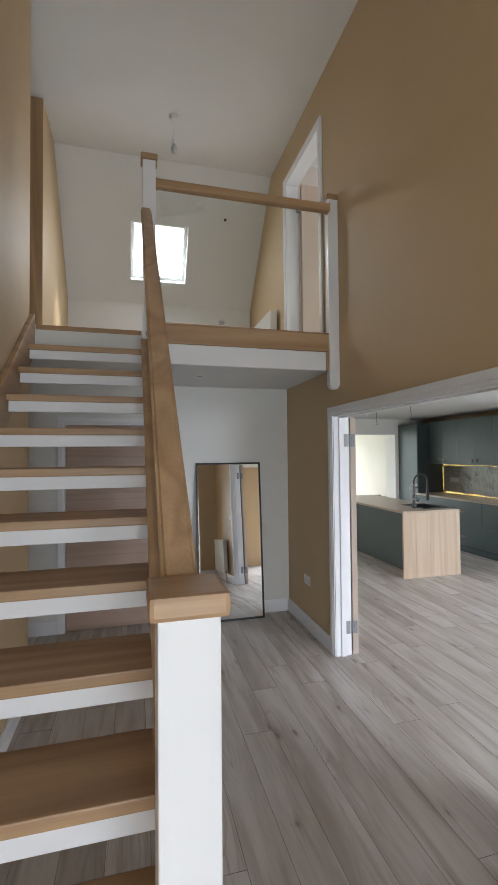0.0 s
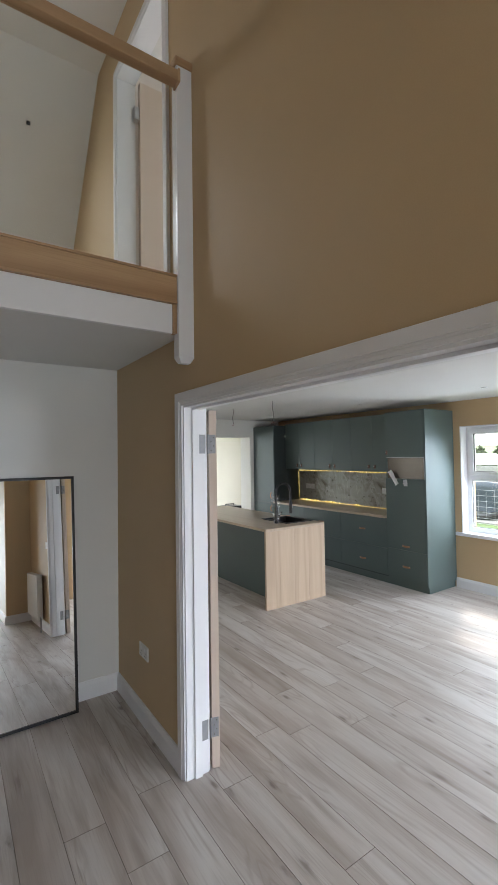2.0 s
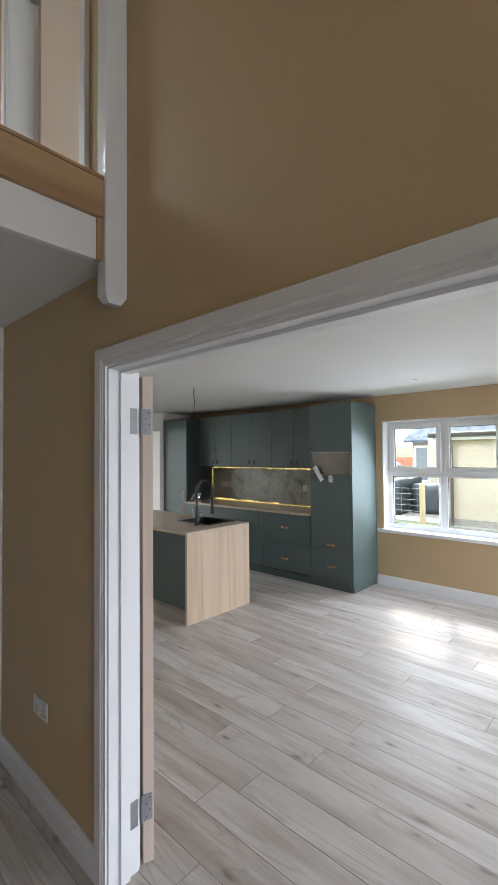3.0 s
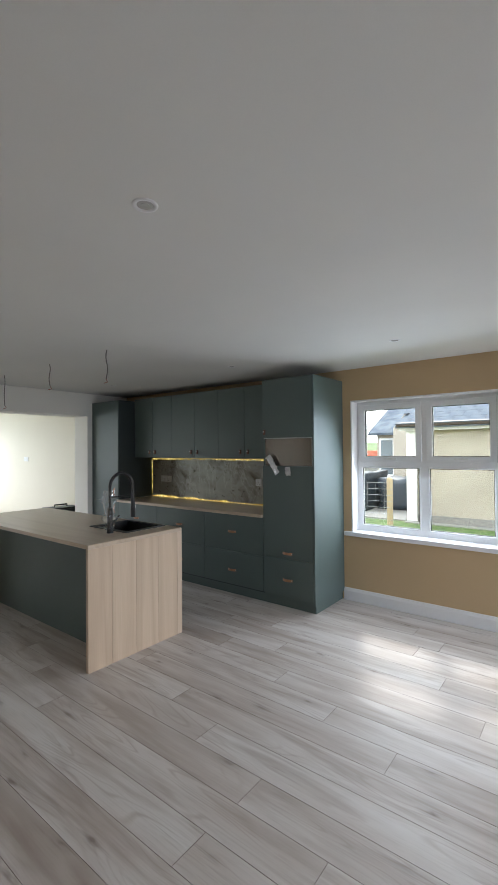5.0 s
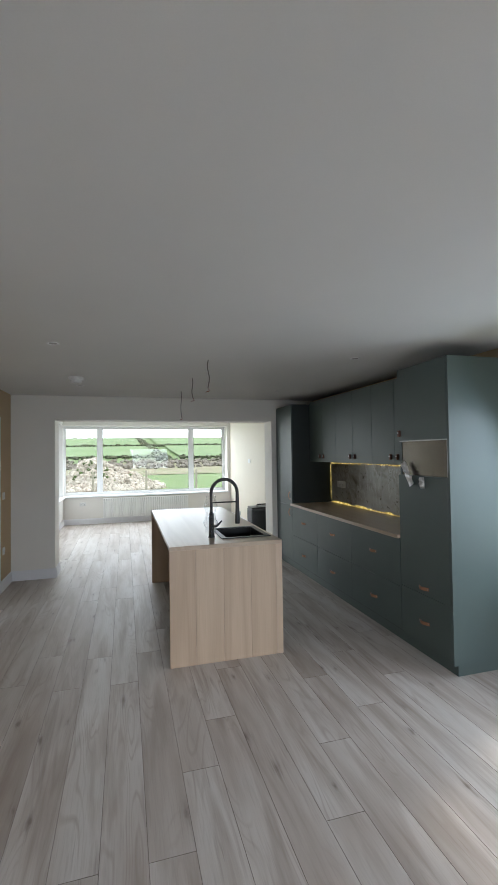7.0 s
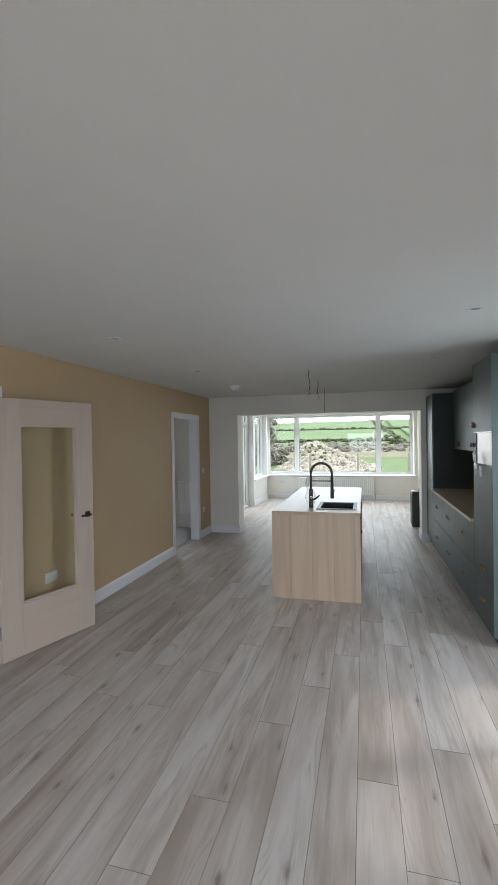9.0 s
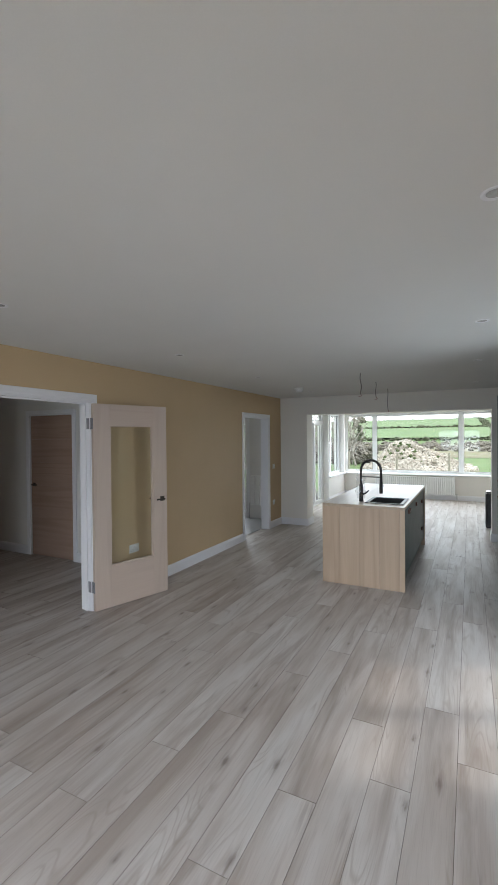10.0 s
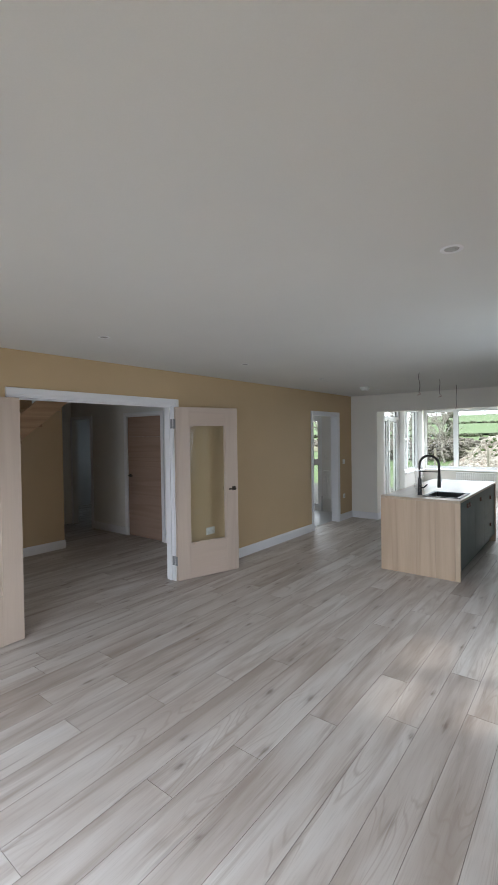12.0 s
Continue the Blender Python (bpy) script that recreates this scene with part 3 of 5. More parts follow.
ex = lambda u, v, w: (w, u, v)
ey = lambda u, v, w: (u, w, v)
window("window_1", ex, 3.26, 4.63, 0.70, 2.065, 6.10,
       [(3.93 + 0.035, 4.57, 1.41 + 0.03, 2.005, 'top'), (3.32, 3.93 - 0.035, 1.41 + 0.03, 2.005, 'top'),
        (3.93 + 0.035, 4.57, 0.76, 1.41 - 0.03, None), (3.32, 3.93 - 0.035, 0.76, 1.41 - 0.03, None)], "white upvc kitchen window with four lights and top-hung sashes")
solid("window_sill_kitchen", box(5.925, 6.10, 3.20, 4.70, 0.665, 0.708, 0.006), M_TRIM, "white painted window board", "window sill")
solid("trim_reveal", slab(ex, 3.262, 4.628, 0.70, 2.063, 5.961, 6.10, [(3.274, 4.616, 0.0, 2.051)]), M_TRIM, "white painted window reveal", "trim")
window("window_2", ey, 1.72, 5.64, 0.645, 2.29, 13.30,
       [(1.78, 2.51, 0.70, 2.235, None), (2.61, 4.715, 0.70, 2.235, None), (4.815, 5.585, 0.70, 2.235, None)], "wide white upvc window of three fixed lights")
window("window_3", ex, 11.46, 12.9, 0.645, 2.29, 1.58,
       [(11.52, 11.98, 1.52, 2.235, 'top'), (11.52, 11.98, 0.70, 1.46, None), (12.05, 12.84, 0.70, 2.235, None)], "white upvc sunroom side window with a small opening light")
window("window_4", ey, 3.4, 5.6, 0.5, 2.1, -1.5, [(3.46, 4.46, 0.56, 2.04, None), (4.54, 5.54, 0.56, 2.04, None)], "white upvc kitchen end window")
sd = window("door_1", ex, 10.05, 11.38, 0.0, 2.29, 1.58,
            [(10.12, 10.66, 0.06, 1.98, 'door'), (10.74, 11.31, 0.06, 1.98, 'door'), (10.12, 11.31, 2.05, 2.235, None)], "white upvc glazed sunroom doors, closed")
fd = window("door_2", ey, -0.70, 1.22, 0.0, 2.10, -3.1,
            [(-0.62, -0.05, 0.06, 2.04, None), (0.05, 1.14, 0.10, 2.04, 'door')], "white upvc glazed front door with side light, closed")
window("window_5", ey, 0.12, 0.93, 0.0, 2.06, 8.66, [(0.20, 0.84, 1.10, 1.95, None), (0.20, 0.84, 0.12, 1.0, None)], "white utility room back door, glazed above")
window("window_6", ex, 3.6, 5.2, 3.3, 4.6, 4.55, [(3.66, 5.14, 3.36, 4.54, None)], "unseen white upvc window added to light the bedroom")
window("roof_window", on_slope, -0.055, 0.646, 0.672, 1.380, 0.10, [(-0.03, 0.621, 0.697, 1.355, None)], "white framed roof window in the sloping ceiling")


# ---- doors ----
def leaf_frame(L, H, T, holes):
    return slab(lambda u, v, w: (u, w, v), 0, L, 0, H, 0, T, holes)


def glazed_leaf(name, hinge, ang, flip, label):
    """Oak door with a tall pane; hinge post at the local origin, leaf along local x."""
    d = thing(name, (0, 0, 0), label, "door", "double doors", "structure")
    st, L, H, T = 0.167, 0.822, 1.978, 0.044
    s = -1 if flip else 1

    def bx(x0, x1, z0, z1, y0=0.0, y1=T, bev=0.002):
        return box(x0, x1, s * y0, s * y1, z0, z1, bev)
    part("stile", bx(0, st, 0, H), M_DOOR_Z, d)
    part("stile", bx(L - st, L, 0, H), M_DOOR_Z, d)
    part("rail", bx(st, L - st, H - 0.205, H), M_DOOR_X, d)
    part("rail", bx(st, L - st, 0, 0.40), M_DOOR_X, d)
    bead = bmesh.new()
    for x0, x1, z0, z1 in ((st, st + 0.012, 0.40, H - 0.205), (L - st - 0.012, L - st, 0.40, H - 0.205), (st + 0.012, L - st - 0.012, 0.40, 0.412), (st + 0.012, L - st - 0.012, H - 0.217, H - 0.205)):
        box(x0, x1, s * 0.008, s * (T - 0.008), z0, z1, 0.002, bead)
    part("glazing_bead", bead, M_DOOR_Z, d)
    g = part("pane", bx(st + 0.006, L - st - 0.006, 0.406, H - 0.211, 0.019, 0.025, 0), M_GLASS, d)
    g.visible_shadow = False
    for side in (-1, 1):
        y = 0.0 if side < 0 else T
        h = part("handle", box(L - 0.085, L - 0.035, s * (y + side * 0.004), s * y, 0.975, 1.025, 0.001), M_BRONZE, d, "dark bronze lever handle on a square rose")
        lever = tube([(L - 0.06, s * y, 1.0), (L - 0.06, s * (y + side * 0.045), 1.0), (L - 0.155, s * (y + side * 0.05), 1.0)], 0.009, 10)
        part("lever", lever, M_BRONZE, h)
    for z in (0.17, 1.735):
        hb = box(-0.0022, -0.0003, s * 0.001, s * 0.037, z, z + 0.105, 0)
        for dz, dy in ((0.016, 0.012), (0.042, 0.026), (0.066, 0.012), (0.09, 0.026)):
            tube([(-0.002, s * dy, z + dz), (-0.0032, s * dy, z + dz)], 0.004, 8, hb)
        tube([(-0.003, s * -0.006, z - 0.002), (-0.003, s * -0.006, z + 0.107)], 0.006, 8, hb)
        hg = part("hinge", hb, M_HINGE, d, "brushed steel butt hinge")
        for dz, dy in ((0.016, 0.012), (0.042, 0.026), (0.066, 0.012), (0.09, 0.026)):
            part("screw", tube([(-0.0033, s * dy, z + dz), (-0.0037, s * dy, z + dz)], 0.0032, 8), M_BRONZE, hg)
    d.location = hinge
    d.rotation_euler = (0, 0, radians(ang))
    return d


glazed_leaf("door_3", (1.752, 3.665, 0.008), 72.3, True, "pale oak door with a tall clear pane, folded open on the kitchen side")
glazed_leaf("door_4", (1.760, 1.935, 0.008), -86.0, False, "pale oak glazed door folded back flat on the kitchen wall")


def flush_door(name, x0, x1, z0, z1, y, label, handle_x, hinge_x):
    d = thing(name, ((x0 + x1) / 2, y, z0), label, "door", "", "structure")
    k = 6
    for i in range(k):
        za, zb = z0 + (z1 - z0) * i / k, z0 + (z1 - z0) * (i + 1) / k - 0.0015
        part("panel", box(x0, x1, y, y + 0.044, za, zb, 0.0008), M_DOOR_DARK, d)
    h = part("handle", box(handle_x - 0.025, handle_x + 0.025, y - 0.006, y, 0.975 + z0, 1.025 + z0, 0.001), M_BRONZE, d, "dark bronze lever handle")
    part("lever", tube([(handle_x, y, 1.0 + z0), (handle_x, y - 0.045, 1.0 + z0), (handle_x + math.copysign(0.11, hinge_x - handle_x), y - 0.05, 1.0 + z0)], 0.009), M_BRONZE, h)
    for z in (z0 + 0.2, z0 + 1.66):
        part("hinge", tube([(hinge_x, y - 0.004, z), (hinge_x, y - 0.004, z + 0.1)], 0.007, 8), M_CHROME, d)
    return d


M_DOOR_DARK = wood("flush_oak_x", (0.40, 0.28, 0.22), (0.27, 0.175, 0.13), "x", 0.45, 7, 0.3, 0.6)
flush_door("door_5", -0.655, 0.183, 0.008, 1.983, 4.825, "flush oak veneer hall door with a horizontal grain, closed", -0.60, 0.185)

for z in (0.178, 1.743):
    for y, q in ((3.665, -1), (1.935, 1)):
        solid("trim_hinge_plate", box(1.690, 1.727, min(y, y + q * 0.002), max(y, y + q * 0.002), z, z + 0.105), M_HINGE, "brushed steel hinge leaf let into the door lining", "hinge")

# upstairs door leaf, open into the bedroom
d6 = thing("door_6", (1.75, 4.70, UP), "pale oak bedroom door standing open", "door", "", "structure")
part("leaf", box(1.745, 2.55, 4.68, 4.724, UP + 0.008, 4.62, 0.002), M_DOOR_Z, d6)
for z in (UP + 0.2, UP + 1.68):
    part("hinge", box(1.705, 1.744, 4.690, 4.737, z, z + 0.1, 0.002), M_CHROME, d6, "brushed steel butt hinge")


# ---- stairs ----
RISE, GO, TY, SL, SR = UP / 13, 0.2535, 3.745, -0.715, 0.035
stairs = thing("staircase", (-0.35, 2.0, 0), "open-tread oak stairs with white downstands and oak strings", "stairs", "", "structure")


def pitch_z(y):
    return UP + (y - TY) * RISE / GO


for k in range(1, 13):
    zt, yf = RISE * k, TY - GO * (13 - k)
    part("tread", box(SL, SR, yf, yf + GO + 0.035, zt - 0.038, zt, 0.006), M_OAK_X, stairs)
    part("downstand", box(SL + 0.012, SR - 0.002, yf + 0.012, yf + 0.032, zt - 0.098, zt - 0.038, 0.002), M_TRIM, stairs)
part("nosing", box(SL, SR, TY, TY + 0.1, UP - 0.036, UP + 0.001, 0.006), M_OAK_X, stairs)
part("downstand", box(SL + 0.012, SR - 0.002, TY + 0.012, TY + 0.032, UP - 0.16, UP - 0.036, 0.002), M_TRIM, stairs)


def string_board(x0, x1, y0, y1, above, below):
    pts = [(y0, max(0.0, pitch_z(y0) - below)), (y1, pitch_z(y1) - below), (y1, pitch_z(y1) + above), (y0, pitch_z(y0) + above)]
    if pts[0][1] == 0.0:
        pts.insert(1, (TY + (below - UP) * GO / RISE, 0.0))
    bm = prism(pts, 'x', x0, x1)
    bmesh.ops.bevel(bm, geom=list(bm.edges), offset=0.003, segments=1, affect='EDGES')
    return bm


part("string", string_board(-0.75, SL, 0.50, TY - 0.02, 0.085, 0.21), M_OAK_Y, stairs)
part("string", string_board(SR, SR + 0.038, 1.08, 3.44, 0.085, 0.21), M_OAK_Y, stairs)
rail_cap = prism([(1.135, pitch_z(1.135) + 0.085), (3.43, pitch_z(3.43) + 0.085), (3.43, pitch_z(3.43) + 0.11), (1.135, pitch_z(1.135) + 0.11)], 'x', SR - 0.008, SR + 0.048)
part("base_rail", rail_cap, M_OAK_Y, stairs)


def newel(name, x0, x1, y0, y1, z0, z1, cap, label, tip=False):
    t = thing(name, ((x0 + x1) / 2, (y0 + y1) / 2, z0), label, "newel post", "stair newels")
    bm = box(x0, x1, y0, y1, z0, z1, 0.004)
    part("post", bm, M_TRIM, t)
    if tip:
        cx, cy = (x0 + x1) / 2, (y0 + y1) / 2
        b2 = bmesh.new()
        top = [b2.verts.new((x, y, z0)) for x, y in ((x0, y0), (x1, y0), (x1, y1), (x0, y1))]
        low = [b2.verts.new((cx + (x - cx) * 0.6, cy + (y - cy) * 0.6, z0 - 0.03)) for x, y in ((x0, y0), (x1, y0), (x1, y1), (x0, y1))]
        for i in range(4):
            b2.faces.new((top[i], top[(i + 1) % 4], low[(i + 1) % 4], low[i]))
        b2.faces.new(low)
        b2.faces.new(top[::-1])
        bmesh.ops.recalc_face_normals(b2, faces=b2.faces)
        part("pendant_tip", b2, M_TRIM, t)
    if cap:
        part("cap", box(x0 - cap, x1 + cap, y0 - cap, y1 + cap, z1, z1 + 0.042, 0.009), M_OAK_X, t, "bevelled oak newel cap")
    return t


newel("newel_post", 0.012, 0.118, 1.027, 1.133, 0, 1.414, 0.015, "white square newel post with an oak cap at the stair foot")
newel("newel_post", 0.040, 0.130, 3.43, 3.52, 2.24, 3.79, 0.014, "white square newel post with an oak cap at the stair head", True)
newel("newel_post", 1.512, 1.60, 3.535, 3.595, 2.24, 3.77, 0.010, "white half newel post fixed to the beige wall", True)

y0, y1 = 1.133, 3.43
za, zb = 1.434, 3.44
hr = thing("handrail", (0.05, 2.2, 1.4), "sloping oak stair handrail between the newels", "handrail", "stair rails")
pr = [(y0, za - 0.055), (y1, zb - 0.055), (y1, zb), (y0, za)]
bmr = prism(pr, 'x', 0.026, 0.098)
bmesh.ops.bevel(bmr, geom=list(bmr.edges), offset=0.010, segments=3, affect='EDGES')
part("rail", bmr, M_OAK_Y, hr)
hr2 = thing("handrail", (0.8, 3.48, 3.65), "level oak handrail along the landing edge", "handrail", "stair rails")
part("rail", box(0.13, 1.512, 3.490, 3.552, 3.645, 3.705, 0.010), M_OAK_X, hr2)
gp = thing("glass_balustrade", (0.054, 2.2, 0.6), "clear glass panel under the sloping handrail", "balustrade", "glass balustrades")
g = prism([(1.135, pitch_z(1.135) + 0.10), (3.42, pitch_z(3.42) + 0.10), (3.42, zb - 0.05), (1.135, za - 0.05)], 'x', 0.049, 0.057)
part("pane", g, M_GLASS_GREEN, gp).visible_shadow = False
gp2 = thing("glass_balustrade", (0.8, 3.48, UP), "clear glass panel under the level landing rail", "balustrade", "glass balustrades")
part("pane", box(0.145, 1.50, 3.519, 3.527, UP + 0.02, 3.655), M_GLASS_GREEN, gp2).visible_shadow = False
for ob_, ya_ in ((hr, 1.134), (hr, 3.416)):
    za_ = za + (ya_ - y0) * (zb - za) / (y1 - y0)
    part("end_plate", box(0.038, 0.086, ya_, ya_ + 0.012, za_ - 0.058, za_ - 0.006, 0.001), M_OAK_Z, ob_)
for xa_ in (0.131, 1.500):
    part("end_plate", box(xa_, xa_ + 0.012, 3.486, 3.556, 3.640, 3.709, 0.002), M_OAK_Z, hr2)

part("channel", prism([(1.135, pitch_z(1.135) + 0.098), (3.42, pitch_z(3.42) + 0.098), (3.42, pitch_z(3.42) + 0.122), (1.135, pitch_z(1.135) + 0.122)], 'x', 0.058, 0.066), M_OAK_Y, gp)
part("clip", box(0.60, 0.64, 3.512, 3.519, UP + 0.02, UP + 0.05, 0.001), M_CHROME, gp2)
fr_ = random.Random(21)
wrap_ = bmesh.new()
g_ = [[wrap_.verts.new((0.17 + 0.33 * i / 12 + fr_.uniform(-0.01, 0.01), 3.511 - fr_.uniform(0.0, 0.012), 3.64 - 0.22 * j / 8 * (1 - 0.4 * i / 12) + fr_.uniform(-0.008, 0.008))) for i in range(13)] for j in range(9)]
for j in range(8):
    for i in range(12):
        wrap_.faces.new((g_[j][i], g_[j][i + 1], g_[j + 1][i + 1], g_[j + 1][i]))
peel = thing("plastic_film", (0.3, 3.51, 3.4), "crumpled clear protective film still stuck on the landing glass", "plastic film")
part("film", wrap_, M_FILM, peel).visible_shadow = False
fascia = thing("landing_edge", (0.8, 3.53, 2.36), "oak apron with white board along the landing edge", "trim", "", "structure")
part("apron", box(0.13, 1.511, 3.548, 3.588, 2.525, 2.6515, 0.003), M_OAK_X, fascia)
part("nosing", box(0.13, 1.511, 3.542, 3.66, 2.652, 2.664, 0.003), M_OAK_X, fascia)
part("bead", box(0.13, 1.511, 3.542, 3.588, 2.512, 2.5245, 0.003), M_OAK_X, fascia)
part("board", box(0.13, 1.49, 3.562, 3.588, 2.36, 2.511, 0.002), M_TRIM, fascia)
part("end_bead", box(1.49, 1.511, 3.552, 3.588, 2.36, 2.511, 0.002), M_OAK_Z, fascia)
solid("floor_landing", slab(lambda u, v, w: (u, v, w), 0.13, 1.598, 3.662, 6.358, UP + 0.001, UP + 0.014), M_OAK_Y, "oak landing floor", "floor")

# ---- kitchen ----
FX = 5.345


def strap_handle(y, z, parent, vertical=False, x=FX):
    """Leather strap pull held by two studs."""
    pts = []
    for i in range(9):
        a = i / 8
        s = (a - 0.5) * 0.11
        out = 0.004 + 0.022 * math.sin(math.pi * a)
        pts.append((s, out))
    bm = bmesh.new()
    w = 0.012
    rows = []
    for s, out in pts:
        ring = []
        for o, q in ((out, -w), (out, w), (out + 0.003, w), (out + 0.003, -w)):
            ring.append(bm.verts.new((x - o, y + q, z + s) if vertical else (x - o, y + s, z + q)))
        rows.append(ring)
    for a, b in zip(rows, rows[1:]):
        for i in range(4):
            bm.faces.new((a[i], a[(i + 1) % 4], b[(i + 1) % 4], b[i]))
    bm.faces.new(rows[0])
    bm.faces.new(rows[-1][::-1])
    bmesh.ops.recalc_face_normals(bm, faces=bm.faces)
    h = part("handle", bm, M_LEATHER, parent, "tan leather strap handle")
    for s in (-0.046, 0.046):
        c = (x - 0.001, y, z + s) if vertical else (x - 0.001, y + s, z)
        part("stud", tube([c, (c[0] - 0.011, c[1], c[2])], 0.006, 10), M_CHROME, h)


def strap_knob(y, z, parent, x):
    """Short folded leather tab with a stud."""
    bm = box(x - 0.020, x, y - 0.011, y + 0.011, z - 0.032, z + 0.02, 0.005)
    h = part("handle", bm, M_LEATHER_DARK, parent, "dark brown leather tab pull")
    part("stud", tube([(x - 0.021, y, z), (x - 0.027, y, z)], 0.007, 10), M_CHROME, h)


def front(y0, y1, z0, z1, parent, x=FX, name="door"):
    return part(name, box(x, x + 0.019, y0 + 0.002, y1 - 0.002, z0 + 0.002, z1 - 0.002, 0.0015), M_GREEN, parent)


def cabinet(name, x, y0, y1, z0, z1, label, group):
    c = thing(name, ((x + 5.96) / 2, (y0 + y1) / 2, z0), label, "kitchen cabinet", group)
    part("body", box(x + 0.0215, 5.958, y0, y1, z0, z1), M_CARCASS_SHADED, c)
    return c


# fridge housing with an open niche
fr = thing("tall_cabinet", (5.65, 5.0, 0), "tall dark green fridge housing with an open niche and leather handles", "kitchen cabinet", "tall cabinets")
part("side_panel", box(FX, 5.958, 4.715, 4.733, 0.085, 2.273, 0.001), M_GREEN, fr)
part("side_panel", box(FX + 0.0195, 5.958, 5.298, 5.316, 0.085, 2.273, 0.001), M_GREEN, fr)
part("body", box(FX + 0.0195, 5.958, 4.734, 5.297, 0.085, 1.40), M_GREEN, fr)
part("body", box(FX + 0.0195, 5.958, 4.734, 5.297, 1.68, 2.273), M_GREEN, fr)
part("niche_lining", box(FX + 0.025, 5.90, 4.734, 5.297, 1.40, 1.68), M_STEEL_PANEL, fr, "grey metal back of the niche")
part("niche_edge", box(FX + 0.001, FX + 0.0245, 4.734, 4.740, 1.401, 1.679), M_CHROME, fr)
part("niche_edge", box(FX + 0.001, FX + 0.0245, 4.741, 5.297, 1.672, 1.679), M_CHROME, fr)
part("plinth", box(FX + 0.05, 5.955, 4.735, 5.316, 0, 0.084), M_GREEN, fr)
strap_knob(5.285, 1.745, front(4.734, 5.314, 1.68, 2.273, fr), FX)
strap_handle(5.02, 0.545, front(4.734, 5.314, 0.49, 1.40, fr))
strap_handle(5.02, 0.285, front(4.734, 5.314, 0.115, 0.49, fr, name="drawer"))

for i, (ya, yb) in enumerate(((5.316, 6.145), (6.145, 6.965), (6.965, 7.76))):
    c = cabinet("base_cabinet", FX, ya, yb, 0.10, 0.868, "dark green base cabinet with two deep drawers" + (" beside the fridge housing" if i == 0 else ""), "base cabinets")
    m = (ya + yb) / 2
    strap_handle(m, 0.685, front(ya, yb, 0.47, 0.866, c, name="drawer"))
    strap_handle(m, 0.275, front(ya, yb, 0.115, 0.47, c, name="drawer"))
    part("plinth", box(FX + 0.05, FX + 0.068, ya, yb, 0, 0.10), M_GREEN, c)

tl = cabinet("tall_cabinet", FX, 7.76, 8.383, 0.10, 2.26, "tall narrow dark green larder cabinet by the sunroom opening", "tall cabinets")
strap_handle(7.83, 1.00, front(7.76, 8.383, 0.868, 2.26, tl), True)
strap_handle(7.83, 0.77, front(7.76, 8.383, 0.115, 0.868, tl), True)
part("plinth", box(FX + 0.05, FX + 0.068, 7.76, 8.383, 0, 0.10), M_GREEN, tl)

for ya, ym, yb in ((5.316, 5.77, 6.17), (6.17, 6.57, 6.985), (6.985, 7.37, 7.76)):
    c = cabinet("wall_cabinet", 5.62, ya, yb, 1.465, 2.285, "dark green wall cabinet with two plain doors", "wall cabinets")
    strap_knob(ym - 0.055, 1.545, front(ya, ym, 1.465, 2.285, c, 5.62), 5.62)
    strap_knob(ym + 0.055, 1.545, front(ym, yb, 1.465, 2.285, c, 5.62), 5.62)

wt = thing("worktop", (5.63, 6.5, 0.87), "pale oak-effect worktop on the base cabinets", "worktop")
part("top", box(5.315, 5.938, 5.317, 7.759, 0.8685, 0.899, 0.003), M_BOARD_Y, wt)
for k, (ya, yb) in enumerate(((5.32, 6.49), (6.493, 7.75))):
    sp = thing("splashback", (5.945, (ya + yb) / 2, 0.92), "grey veined stone-effect splashback lit from behind", "splashback", "splashbacks")
    part("sheet", box(5.930, 5.942, ya, yb, 0.912, 1.450, 0.001), M_MARBLE, sp)
led = thing("led_strip", (5.95, 6.5, 0.9), "warm yellow light strip glowing round the splashback", "light strip")
lr = random.Random(8)


def ragged_strip(along, edge, into, low, high):
    """Light showing through a chipped stone edge: a strip whose free edge wanders."""
    pts_, u = [(along[0], edge)], along[0]
    h_ = low
    while u < along[1]:
        h_ = min(high, max(low, h_ + lr.uniform(-0.45, 0.45) * (high - low)))
        pts_.append((u, edge + into * h_))
        u += lr.uniform(0.008, 0.028)
    pts_ += [(along[1], edge + into * low), (along[1], edge)]
    return pts_


# Ragged glowing strips before the stone take the shape of its lit edge.
part("strip", prism(ragged_strip((5.33, 7.75), 0.9005, 1, 0.003, 0.026), 'x', 5.926, 5.9295), M_LED, led)
part("strip", prism(ragged_strip((5.33, 7.75), 1.4485, -1, 0.003, 0.018), 'x', 5.926, 5.9295), M_LED, led)
part("strip", prism([(a, b) for b, a in ragged_strip((0.94, 1.42), 7.757, -1, 0.003, 0.015)], 'x', 5.926, 5.9295), M_LED, led)


